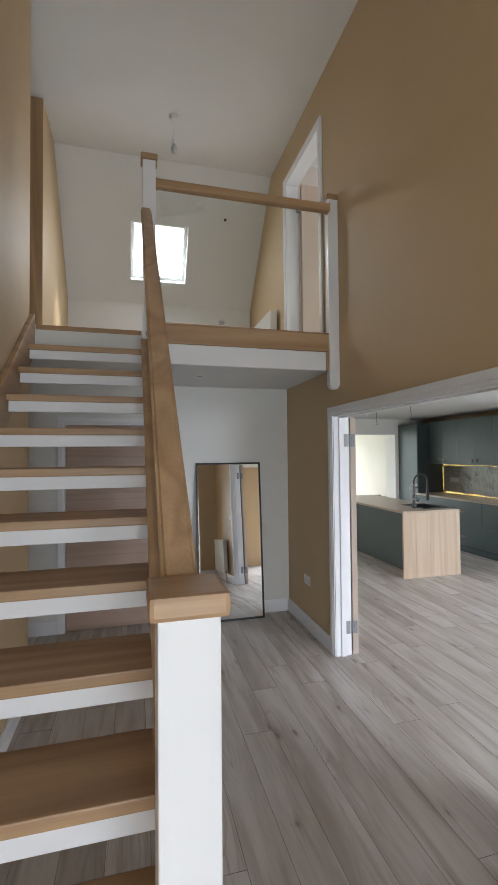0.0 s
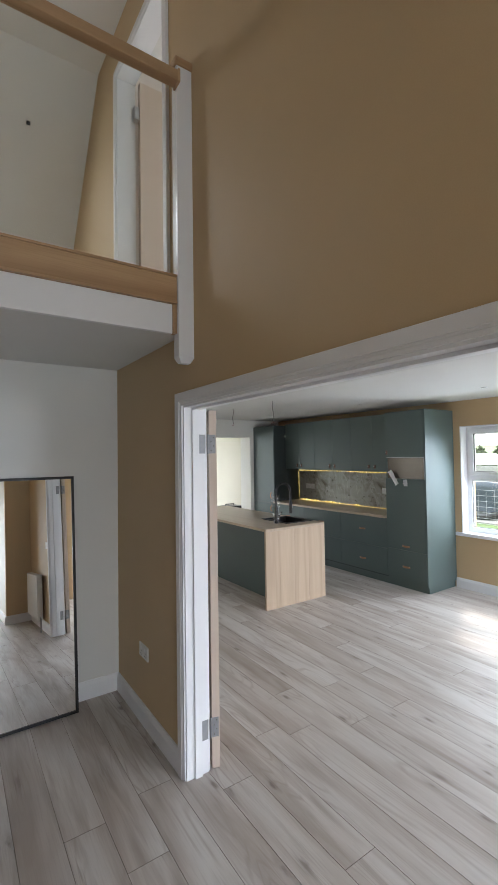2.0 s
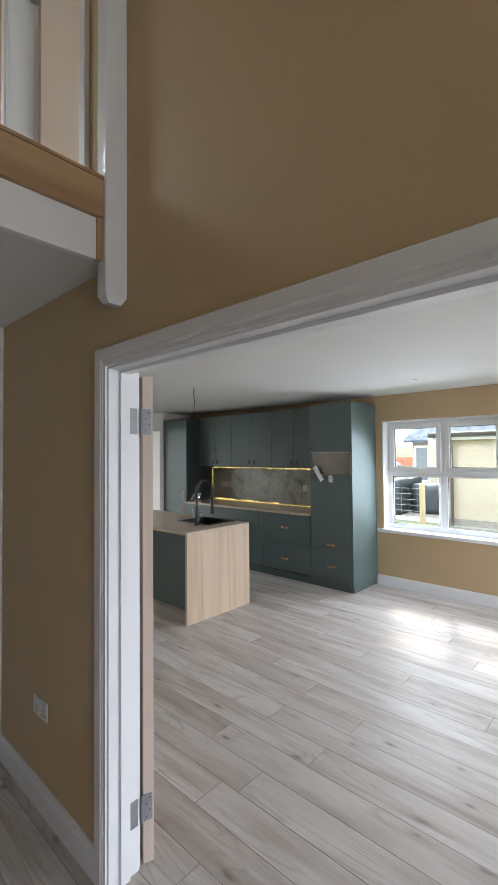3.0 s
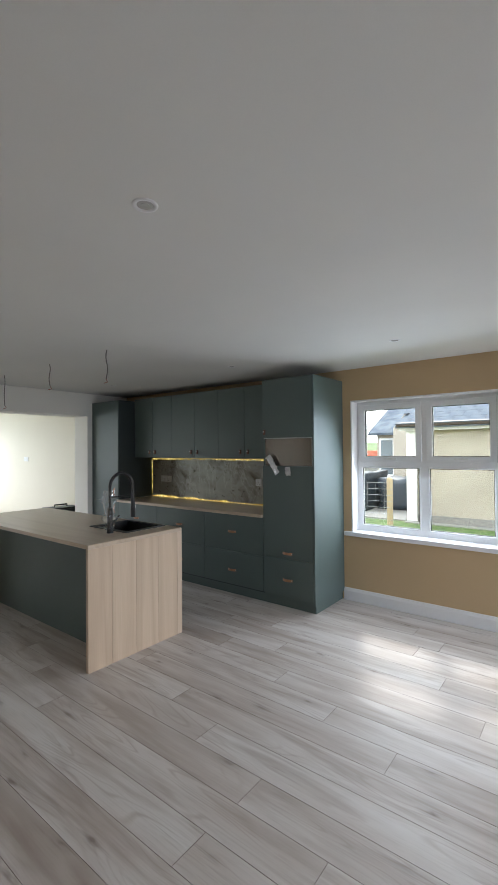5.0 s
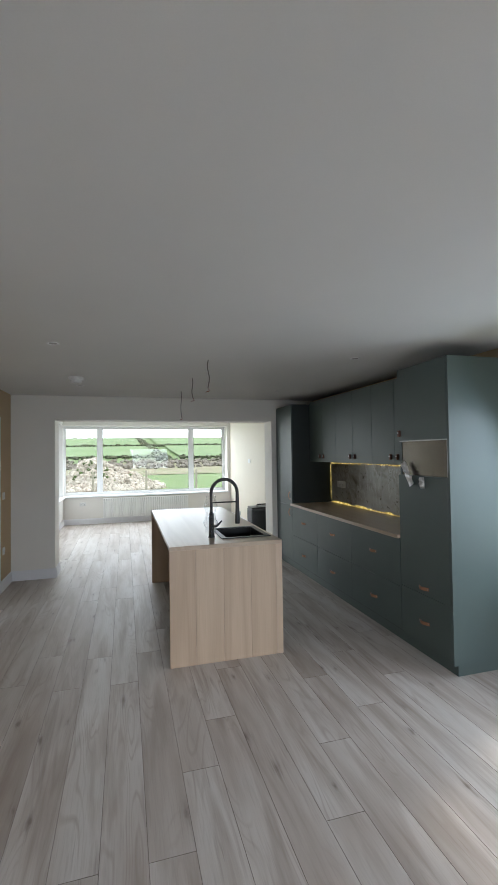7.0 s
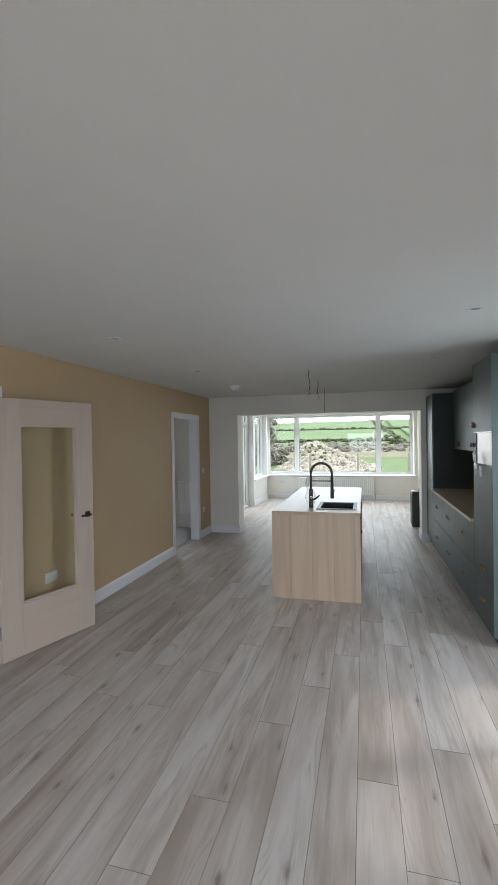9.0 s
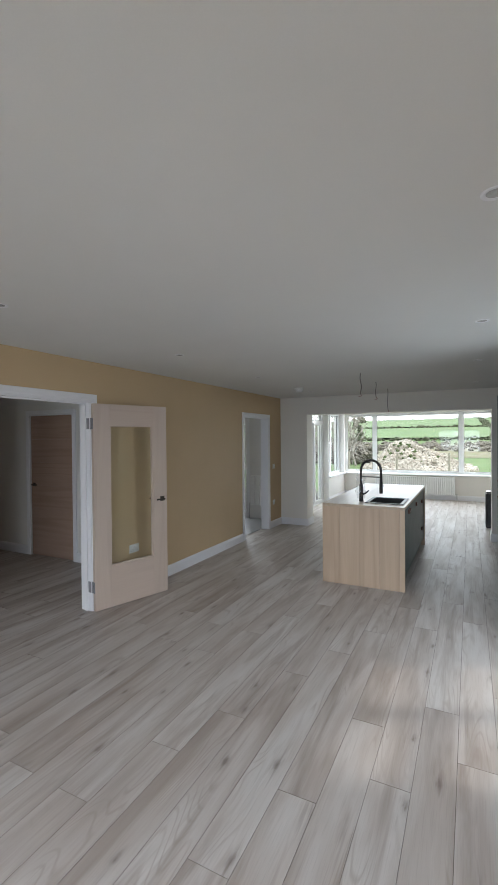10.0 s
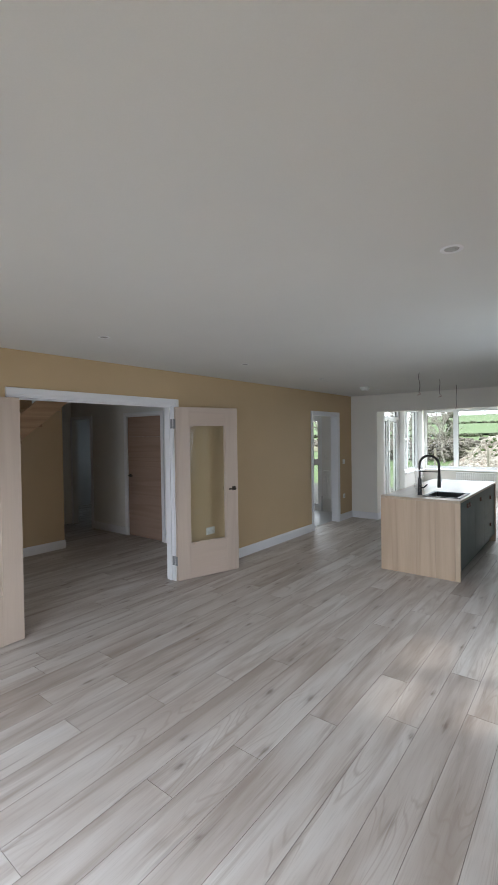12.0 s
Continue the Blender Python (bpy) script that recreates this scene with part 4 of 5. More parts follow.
def socket(x, y, z, axis, w=0.146, h=0.086, label="white double wall socket", sgn=1, rockers=2, cat="wall socket"):
    """A plate on a wall; axis x or y is its normal, sgn the side."""
    t = thing("wall_socket" if "socket" in label else "light_switch", (x, y, z), label, cat, "sockets and switches")

    def bx(a0, a1, b0, b1, d0, d1, bev=0.0):
        lo, hi = sorted((sgn * d0, sgn * d1))
        return box(x + lo, x + hi, y + a0, y + a1, z + b0, z + b1, bev) if axis == 'x' else box(x + a0, x + a1, y + lo, y + hi, z + b0, z + b1, bev)
    part("plate", bx(-w / 2, w / 2, -h / 2, h / 2, 0.0, 0.009, 0.002), M_PLASTIC, t)
    for i in range(rockers):
        c = (i - (rockers - 1) / 2) * 0.05
        part("rocker", bx(c - 0.008, c + 0.008, 0.008, 0.028, 0.0092, 0.0125), M_TRIM, t)
    if "socket" in label:
        for i in range(2 if w > 0.1 else 1):
            c = (i - 0.5) * 0.07 if w > 0.1 else 0
            pins = bmesh.new()
            for dx, dz in ((0, -0.004), (-0.011, -0.024), (0.011, -0.024)):
                p = bx(c + dx - 0.003, c + dx + 0.003, dz - 0.002, dz + 0.004, 0.0091, 0.0095)
                me = bpy.data.meshes.new("tmp")
                p.to_mesh(me)
                p.free()
                pins.from_mesh(me)
                bpy.data.meshes.remove(me)
            part("pin_holes", pins, M_BLACK, t)
    return t


socket(1.60, 4.28, 0.465, 'x', sgn=-1, label="white double wall socket on the beige hall wall")
socket(1.73, 4.26, 0.47, 'x', label="white double wall socket behind the open door")
socket(1.73, 8.03, 0.46, 'x', w=0.086, label="white single wall socket by the utility door")
socket(1.73, 8.03, 1.12, 'x', w=0.086, label="white light switch by the utility door", rockers=1, cat="light switch")
socket(1.60, 1.70, 1.1, 'x', w=0.086, sgn=-1, label="white light switch beside the double doors", rockers=1, cat="light switch")
socket(5.930, 7.44, 1.16, 'x', sgn=-1, w=0.22, label="white wall socket strip on the splashback", rockers=3)
socket(5.930, 5.80, 1.17, 'x', sgn=-1, w=0.086, label="white single wall socket on the splashback")
socket(-1.53, 4.815, 1.13, 'y', sgn=-1, w=0.086, label="grey light switch on the hall wall", rockers=1, cat="light switch")
socket(5.72, 11.2, 1.42, 'x', sgn=-1, w=0.17, label="white light switch on the cream sunroom wall", rockers=1, cat="light switch")
socket(2.2, 12.98, 0.46, 'y', sgn=-1, label="white double wall socket under the sunroom window")
socket(1.03, 8.65, 1.17, 'y', sgn=-1, w=0.086, label="grey light switch in the utility room", rockers=1, cat="light switch")

# island
IX0, IX1, IY0, IY1 = 3.458, 4.352, 5.46, 7.76
isl = thing("kitchen_island", (3.9, 6.6, 0), "kitchen island with pale oak end panels and dark green units", "kitchen island")
top = slab(lambda u, v, w: (u, v, w), IX0, IX1, IY0, IY1, 0.868, 0.898, [(3.93, 4.285, 5.66, 6.12)])
bmesh.ops.bevel(top, geom=[e for e in top.edges if e.calc_face_angle(0) > 1], offset=0.002, segments=1, affect='EDGES')
part("worktop", top, M_BOARD_Y, isl, "pale oak-effect worktop with a waterfall end")
for ya in (IY0, IY1 - 0.03):
    edges = [IX0, 3.655, 3.873, 4.092, 4.30, IX1] if ya == IY0 else [IX0, 3.68, 3.90, 4.12, IX1]
    for a, b in zip(edges, edges[1:]):
        part("end_board", box(a + 0.0006, b - 0.0006, ya, ya + 0.03, 0, 0.8675, 0.0012), M_BOARD_Z, isl)
part("back_panel", box(3.73, 3.748, IY0 + 0.03, IY1 - 0.03, 0.0, 0.8675), M_GREEN, isl)
part("body", box(3.7485, 4.318, IY0 + 0.0305, IY1 - 0.0305, 0.10, 0.64), M_GREEN, isl)
part("plinth", box(3.7485, 4.27, IY0 + 0.0305, IY1 - 0.0305, 0, 0.099), M_GREEN, isl)


def island_front(ya, yb, za, zb, name="door"):
    return part(name, box(4.3185, 4.337, ya + 0.0015, yb - 0.0015, za + 0.0015, zb - 0.0015, 0.0015), M_GREEN, isl)


def island_knob(y, z, p):
    h = part("handle", box(4.337, 4.358, y - 0.012, y + 0.012, z - 0.03, z + 0.02, 0.005), M_LEATHER_DARK, p, "dark brown leather tab pull")
    part("stud", tube([(4.358, y, z), (4.364, y, z)], 0.007, 10), M_CHROME, h)


island_knob(5.86, 0.80, island_front(5.49, 5.91, 0.115, 0.866))
island_knob(5.965, 0.80, island_front(5.91, 6.33, 0.115, 0.866))
island_knob(6.63, 0.78, island_front(6.33, 6.93, 0.115, 0.866))
island_knob(7.33, 0.72, island_front(6.93, 7.73, 0.47, 0.866, "drawer"))
island_knob(7.33, 0.33, island_front(6.93, 7.73, 0.115, 0.47, "drawer"))
part("upper_body", slab(lambda u, v, w: (u, v, w), 3.7485, 4.318, IY0 + 0.0305, IY1 - 0.0305, 0.641, 0.8675, [(3.92, 4.295, 5.65, 6.13)]), M_GREEN, isl)

sk = thing("sink", (4.11, 5.89, 0.66), "black composite inset sink with a steel waste", "sink")
rim = slab(lambda u, v, w: (u, v, w), 3.90, 4.315, 5.63, 6.15, 0.8985, 0.905, [(3.94, 4.275, 5.67, 6.11)])
part("rim", rim, M_BLACK, sk)
bowl = bmesh.new()
for a, b, c, d, e, f in ((3.934, 3.94, 5.664, 6.116, 0.72, 0.898), (4.275, 4.281, 5.664, 6.116, 0.72, 0.898), (3.94, 4.275, 5.664, 5.67, 0.72, 0.898), (3.94, 4.275, 6.11, 6.116, 0.72, 0.898), (3.934, 4.281, 5.664, 6.116, 0.71, 0.7195)):
    box(a, b, c, d, e, f, 0, bowl)
part("bowl", bowl, M_BLACK, sk)
part("waste", disc(4.10, 5.98, 0.720, 0.04, 0.004), M_CHROME, sk, "steel sink waste")

tap = thing("kitchen_tap", (3.835, 5.75, 0.898), "matt black spring-neck kitchen tap with a pull-down spray", "tap")
part("base", tube([(3.835, 5.75, 0.898), (3.835, 5.75, 0.912), (3.835, 5.75, 1.10)], [0.028, 0.024, 0.021], 20), M_BLACK, tap, smooth=False)
part("stem", tube([(3.835, 5.75, 1.10), (3.835, 5.75, 1.262)], 0.012, 14), M_BLACK, tap)
arch = [(3.835 + 0.1125 * (1 - math.cos(a)), 5.75, 1.262 + 0.115 * math.sin(a)) for a in (math.pi * i / 20 for i in range(21))]
part("hose", tube(arch, 0.013, 12), M_BLACK, tap)
coil = bmesh.new()
for i in range(1, 40):
    a = math.pi * i / 40
    c = (3.835 + 0.1125 * (1 - math.cos(a)), 5.75, 1.262 + 0.115 * math.sin(a))
    d = (math.sin(a) * 0.0022, 0, math.cos(a) * 0.0022)
    tube([(c[0] - d[0], c[1], c[2] - d[2]), (c[0] + d[0], c[1], c[2] + d[2])], 0.0155, 10, coil)
part("spring", coil, M_BLACK, tap)
part("spray_head", tube([(4.06, 5.75, 1.262), (4.06, 5.75, 1.16), (4.06, 5.75, 1.03), (4.06, 5.75, 1.0)], [0.014, 0.016, 0.021, 0.019], 14), M_BLACK, tap)
part("spray_button", box(4.076, 4.088, 5.744, 5.756, 1.07, 1.10, 0.002), M_CHROME, tap)
part("bracket", tube([(3.835, 5.75, 1.185), (4.06, 5.75, 1.185)], 0.006, 8), M_BLACK, tap)
part("lever", tube([(3.855, 5.75, 0.985), (3.885, 5.75, 0.992), (3.925, 5.75, 1.03)], [0.011, 0.010, 0.006], 10), M_BLACK, tap)
wrap = bmesh.new()
rr = random.Random(5)
rings = []
for i in range(15):
    z = 0.93 + 0.022 * i
    ring = []
    for k in range(14):
        a = 2 * math.pi * k / 14
        r = 0.034 + 0.020 * rr.random() + (0.014 if i in (3, 4, 10, 11) else 0)
        ring.append(wrap.verts.new((3.83 + r * math.cos(a), 5.75 + r * math.sin(a), z + 0.008 * rr.random())))
    rings.append(ring)
for a, b in zip(rings, rings[1:]):
    for k in range(14):
        wrap.faces.new((a[k], a[(k + 1) % 14], b[(k + 1) % 14], b[k]))
film = thing("plastic_wrap", (3.83, 5.75, 0.93), "crumpled clear plastic film wrapped round the tap", "plastic film")
part("film", wrap, M_FILM, film).visible_shadow = False

# foil scraps on the fridge housing
for y, z, w, h, tilt, lab in ((5.18, 1.41, 0.07, 0.21, 35, "torn silver foil scrap hanging from the niche"), (5.0, 1.35, 0.065, 0.085, 3, "small torn silver foil scrap taped to the cabinet front")):
    f = thing("foil_scrap", (5.34, y, z), lab, "foil scrap", "foil scraps")
    bm = bmesh.new()
    nx, nz = 6, 10
    g = [[bm.verts.new((5.335 - 0.012 * rr.random(), y + (i / nx - 0.5) * w * (0.65 + 0.5 * rr.random()), z + (j / nz - 0.5) * h)) for i in range(nx + 1)] for j in range(nz + 1)]
    for j in range(nz):
        for i in range(nx):
            bm.faces.new((g[j][i], g[j][i + 1], g[j + 1][i + 1], g[j + 1][i]))
    bmesh.ops.rotate(bm, cent=(5.33, y, z), matrix=Matrix.Rotation(radians(-tilt), 3, 'X'), verts=bm.verts)
    bmesh.ops.solidify(bm, geom=list(bm.faces), thickness=0.0015)
    part("sheet", bm, M_FOIL, f)

# ceiling fittings
dl = None
M_LENS = plain("lamp_lens", (0.5, 0.5, 0.49), 0.25)


def downlight():
    t = thing("downlight", (0, 0, 0), "white recessed ceiling downlight, off", "ceiling light", "kitchen downlights")
    bm = bmesh.new()
    prof = [(0.044, 0.0), (0.043, -0.003), (0.038, -0.0045), (0.030, -0.0025), (0.028, 0.0)]
    rings = [[bm.verts.new((r * math.cos(2 * math.pi * k / 28), r * math.sin(2 * math.pi * k / 28), z)) for k in range(28)] for r, z in prof]
    for a, b in zip(rings, rings[1:]):
        for k in range(28):
            bm.faces.new((a[k], a[(k + 1) % 28], b[(k + 1) % 28], b[k]))
    part("bezel", bm, M_TRIM, t, smooth=True)
    part("lens", disc(0, 0, -0.0006, 0.028, -0.0004, 28), M_LENS, t)
    part("lamp", disc(0, 0, -0.0012, 0.015, -0.002, 20), M_LENS, t)
    return t


first = downlight()
spots = [(x, y) for x in (2.66, 5.04) for y in (2.16, 3.83, 5.46, 7.43)]
first.location = (*spots[0], CEIL)
for x, y in spots[1:]:
    copy_thing(first, Matrix.Translation((x, y, CEIL)))
copy_thing(first, Matrix.Translation((0.55, 4.2, CEIL)))

sm = thing("smoke_alarm", (2.67, 6.86, CEIL - 0.05), "white round smoke alarm on the kitchen ceiling", "smoke alarm")
part("base", disc(2.67, 6.86, CEIL, 0.072, -0.03, 28), M_PLASTIC, sm)
part("sensor", tube([(2.67, 6.86, CEIL - 0.03), (2.67, 6.86, CEIL - 0.06), (2.67, 6.86, CEIL - 0.068)], [0.058, 0.054, 0.03], 28), M_PLASTIC, sm)

M_CABLE = plain("grey_cable", (0.16, 0.15, 0.15), 0.5)
M_CABLE_RED = plain("brown_wire", (0.30, 0.05, 0.03), 0.5)
for y, drop, sway in ((7.66, 0.33, 0.004), (6.70, 0.21, 0.006), (5.78, 0.24, -0.008)):
    w = thing("pendant_wire", (3.83, y, CEIL - drop), "bare grey electric cable hanging from the ceiling", "electric cable", "hanging cables")
    pts = [(3.83 + sway * math.sin(i * 0.9), y, CEIL - drop * i / 8) for i in range(9)]
    part("cable", tube(pts, 0.0042, 8), M_CABLE, w)
    e = pts[-1]
    part("bare_ends", tube([e, (e[0] + 0.02, y + 0.01, e[2] - 0.02), (e[0] - 0.02, y, e[2] - 0.035)], 0.003, 6), M_CABLE_RED, w)

pd = thing("pendant_light", (0.37, 4.62, 4.7), "white pendant lamp holder with a bare bulb on the landing", "pendant light")
part("ceiling_rose", tube([(0.37, 4.62, TOP), (0.37, 4.62, TOP - 0.012), (0.37, 4.62, TOP - 0.03)], [0.05, 0.048, 0.03], 24), M_PLASTIC, pd)
part("cord", tube([(0.37, 4.62, TOP - 0.03), (0.37, 4.62, TOP - 0.22)], 0.004, 8), M_PLASTIC, pd)
part("lamp_holder", tube([(0.37, 4.62, TOP - 0.22), (0.37, 4.62, TOP - 0.23), (0.37, 4.62, TOP - 0.28)], [0.012, 0.018, 0.019], 16), M_PLASTIC, pd)
part("bulb", tube([(0.37, 4.62, TOP - 0.28 - d) for d in (0, 0.02, 0.045, 0.07, 0.09, 0.10)], [0.014, 0.022, 0.030, 0.028, 0.018, 0.005], 16), M_LENS, pd, smooth=True)
sens = thing("ceiling_sensor", (1.10, 5.66, 4.61), "small black sensor on the sloping ceiling", "sensor")
part("box", slab(on_slope, 1.08, 1.11, 0.52, 0.55, -0.02, 0.0), M_BLACK, sens)


def radiator(name, x0, x1, y0, y1, z0, z1, axis, label, pipe_end=0):
    """Panel radiator with pressed flutes on its long face."""
    t = thing(name, ((x0 + x1) / 2, (y0 + y1) / 2, z0), label, "radiator", "radiators")
    if axis == 'y':
        lo, hi, f0, f1 = y0, y1, x0, x1
    else:
        lo, hi, f0, f1 = x0, x1, y0, y1
    n = int((hi - lo) / 0.05)
    outline = []
    for i in range(n * 4 + 1):
        u = lo + (hi - lo) * i / (n * 4)
        outline.append((u, f0 + (0.008 if i % 4 in (0, 1) else 0.0)))
    outline += [(hi, f1), (lo, f1)]
    pts = [(b, a) if axis == 'y' else (a, b) for a, b in outline]
    part("panel", prism(pts, 'z', z0 + 0.01, z1 - 0.012), M_RADIATOR, t)
    g = (x0 - 0.001, x1 + 0.001, y0 - 0.001, y1 + 0.001)
    part("top_grille", box(g[0], g[1], g[2], g[3], z1 - 0.0115, z1, 0.003), M_RADIATOR, t)
    for e in (lo - 0.006, hi + 0.0005):
        b = box(f0, f1, e, e + 0.0055, z0, z1, 0.001) if axis == 'y' else box(e, e + 0.0055, f0, f1, z0, z1, 0.001)
        part("side_panel", b, M_RADIATOR, t)
    fm = (f0 + f1) / 2
    e = lo - 0.05 if pipe_end < 0 else hi + 0.05
    q = (lambda u, z: (fm, u, z)) if axis == 'y' else (lambda u, z: (u, fm, z))
    part("valve", tube([q(lo - 0.005 if pipe_end < 0 else hi + 0.005, z0 + 0.04), q(e, z0 + 0.04), q(e, 0.0 if z0 < 2 else UP)], 0.010, 10), M_CHROME, t, "chrome valve and pipe tail")
    return t


radiator("radiator", 2.66, 4.62, 12.86, 12.94, 0.13, 0.585, 'x', "long low white panel radiator under the sunroom window", 1)
radiator("radiator", 1.505, 1.575, 0.55, 1.42, 0.14, 0.72, 'y', "white panel radiator on the hall wall", 1)
radiator("radiator", 1.505, 1.575, 5.07, 6.1, UP + 0.12, UP + 0.70, 'y', "white panel radiator on the landing wall", -1)
radiator("radiator", 1.00, 1.45, 8.55, 8.62, 0.28, 0.88, 'x', "white panel radiator in the utility room", -1)

# leaning mirror
mx0, mx1 = 0.592, 1.278
tilt = math.atan2(0.135, 1.59)
mt = thing("mirror", (0.93, 4.68, 0), "tall mirror in a thin black frame leaning on the hall wall", "mirror")


def mplace(u, v, w):
    return (u, 4.660 + v * math.sin(tilt) + w * math.cos(tilt), v * math.cos(tilt) - w * math.sin(tilt) + 0.004)


part("frame", slab(mplace, mx0, mx1, 0, 1.60, 0, 0.022, [(mx0 + 0.018, mx1 - 0.018, 0.018, 1.582)]), M_BLACK, mt)
part("mirror_glass", slab(mplace, mx0 + 0.018, mx1 - 0.018, 0.018, 1.582, 0.006, 0.012), M_MIRROR, mt)

# black case in the sunroom
bag = thing("suitcase", (5.46, 9.42, 0), "black upright hard case standing in the sunroom", "case")
part("shell", box(5.21, 5.70, 9.30, 9.62, 0.03, 0.64, 0.03), M_BLACK_ROUGH, bag)
part("lid_rim", box(5.22, 5.69, 9.31, 9.61, 0.641, 0.665, 0.008), M_BLACK, bag)
part("handle", tube([(5.35, 9.46, 0.665), (5.35, 9.46, 0.70), (5.56, 9.46, 0.70), (5.56, 9.46, 0.665)], 0.012, 8), M_BLACK, bag)
for x in (5.25, 5.66):
    part("wheel", tube([(x - 0.02, 9.46, 0.03), (x + 0.02, 9.46, 0.03)], 0.03, 14), M_BLACK, bag)

# ---- outdoors ----
M_GRASS = speckle("meadow_grass", [(0.04, 0.085, 0.018), (0.065, 0.12, 0.025), (0.085, 0.14, 0.035), (0.11, 0.13, 0.05)], 9.0, 0.9, 0.5, 0.03)
M_WEED = speckle("dull_weeds", [(0.045, 0.07, 0.02), (0.07, 0.095, 0.03)], 12.0, 0.95, 0.5, 0.03)
M_FIELD = speckle("field_green", [(0.075, 0.125, 0.045), (0.09, 0.145, 0.05), (0.10, 0.15, 0.06), (0.085, 0.12, 0.05)], 0.25, 0.95, 0.2, 0.05)
M_SCRUB = speckle("dry_scrub", [(0.13, 0.11, 0.07), (0.18, 0.15, 0.10), (0.11, 0.11, 0.05), (0.09, 0.12, 0.04)], 2.0, 0.95, 0.6, 0.1)
M_HEDGE = speckle("hedge_leaf", [(0.035, 0.045, 0.02), (0.055, 0.065, 0.032), (0.08, 0.08, 0.05)], 4.0, 0.95, 0.6, 0.1)
M_BARE = speckle("bare_twigs", [(0.20, 0.175, 0.155), (0.28, 0.25, 0.22), (0.36, 0.33, 0.295)], 6.0, 0.95, 0.6, 0.1)
M_BUSH = speckle("leafless_bushes", [(0.085, 0.075, 0.06), (0.13, 0.115, 0.095), (0.17, 0.15, 0.125)], 6.0, 0.95, 0.6, 0.1)
M_STONE = speckle("field_stone", [(0.19, 0.165, 0.13), (0.31, 0.28, 0.235), (0.41, 0.375, 0.32), (0.27, 0.215, 0.17)], 1.6, 0.85, 0.5, 0.02)
M_CONCRETE = speckle("concrete", [(0.19, 0.185, 0.175), (0.24, 0.235, 0.22), (0.28, 0.27, 0.255)], 30.0, 0.85, 0.2, 0.003)
M_DASH = speckle("pebbledash", [(0.30, 0.25, 0.20), (0.43, 0.385, 0.32), (0.55, 0.51, 0.44), (0.38, 0.33, 0.265)], 75.0, 0.9, 0.8, 0.01)
M_TILE = speckle("slate_roof_tile", [(0.06, 0.075, 0.10), (0.09, 0.11, 0.14), (0.13, 0.15, 0.17)], 5.0, 0.8, 0.2, 0.004)
M_TILE.node_tree.nodes["Principled BSDF"].inputs["Specular IOR Level"].default_value = 0.15
M_SHEETING = plain("dark_blue_sheeting", (0.035, 0.047, 0.062), 0.5)
M_WIRE = plain("galvanised_wire", (0.34, 0.35, 0.36), 0.5, 0.5)
M_PANE = plain("dull_window_pane", (0.16, 0.19, 0.21), 0.15)
M_PIPE = plain("dark_brown_pipe", (0.07, 0.05, 0.045), 0.4)
M_POST = wood("weathered_post", (0.50, 0.40, 0.26), (0.33, 0.25, 0.15), "z", 0.8)
M_POST_GREY = wood("grey_weathered_post", (0.30, 0.27, 0.22), (0.17, 0.15, 0.12), "z", 0.85)
M_RED = speckle("red_brick", [(0.36, 0.10, 0.06), (0.45, 0.14, 0.09)], 6.0, 0.9, 0.3, 0.01)


def ground_z(x, y):
    z = -0.18
    if y > 15:
        z -= 0.25 * min(1, (y - 15) / 30)
    hill = max(0.0, min(1.0, (y - 75) / 170))
    z += 9.3 * hill * hill * (3 - 2 * hill) * (1 + 0.12 * math.sin(x * 0.011 + 1.2))
    return z


def grid_sheet(name, xs, ys, z_of, mat, label, cat, kind="structure"):
    bm = bmesh.new()
    g = [[bm.verts.new((x, y, z_of(x, y))) for x in xs] for y in ys]
    for j in range(len(ys) - 1):
        for i in range(len(xs) - 1):
            bm.faces.new((g[j][i], g[j][i + 1], g[j + 1][i + 1], g[j + 1][i]))
    return solid(name, bm, mat, label, cat, kind, smooth=True)


axis_pts = [-1400, -900, -600, -400, -300, -220, -160, -120, -90, -70, -50, -35, -25, -15, -8, 0, 8, 15, 25, 35, 50, 70, 90, 120, 160, 220, 300, 400, 600, 900, 1400]
ypts = [-1400, -700, -300, -100, -40, -15, 0, 15, 20, 30, 45, 60, 75, 85, 95, 105, 115, 130, 145, 160, 175, 190, 205, 220, 235, 245, 300, 600, 1400]
grid_sheet("ground", axis_pts, ypts, ground_z, M_GRASS, "grassy ground running up to a low green hill", "ground")
for nm, xa, xb, ya, yb in (("field", -260, 12, 112, 150), ("field", 16, 260, 108, 152), ("field", -260, 8, 156, 205), ("field", 14, 260, 158, 215)):
    grid_sheet(nm, [xa + (xb - xa) * i / 24 for i in range(25)], [ya + (yb - ya) * i / 12 for i in range(13)], lambda x, y: ground_z(x, y) + 0.5, M_FIELD, "bright green grass field on the hillside", "field")
grid_sheet("scrubland", [-120 + 10 * i for i in range(25)], [46 + 4 * i for i in range(13)], lambda x, y: ground_z(x, y) + 0.05, M_SCRUB, "brown rough scrubland beyond the lawn", "ground")

rng = random.Random(11)


def clump_mesh(r, rough, seg=2):
    bm = bmesh.new()
    bmesh.ops.create_icosphere(bm, subdivisions=seg, radius=1)
    for v in bm.verts:
        k = 1 + rough * (noise.noise(v.co * 2.3 + Vector((r * 7, 0, 0))) + 0.6 * noise.noise(v.co * 6 + Vector((0, r * 5, 0))))
        v.co *= k
    return bm


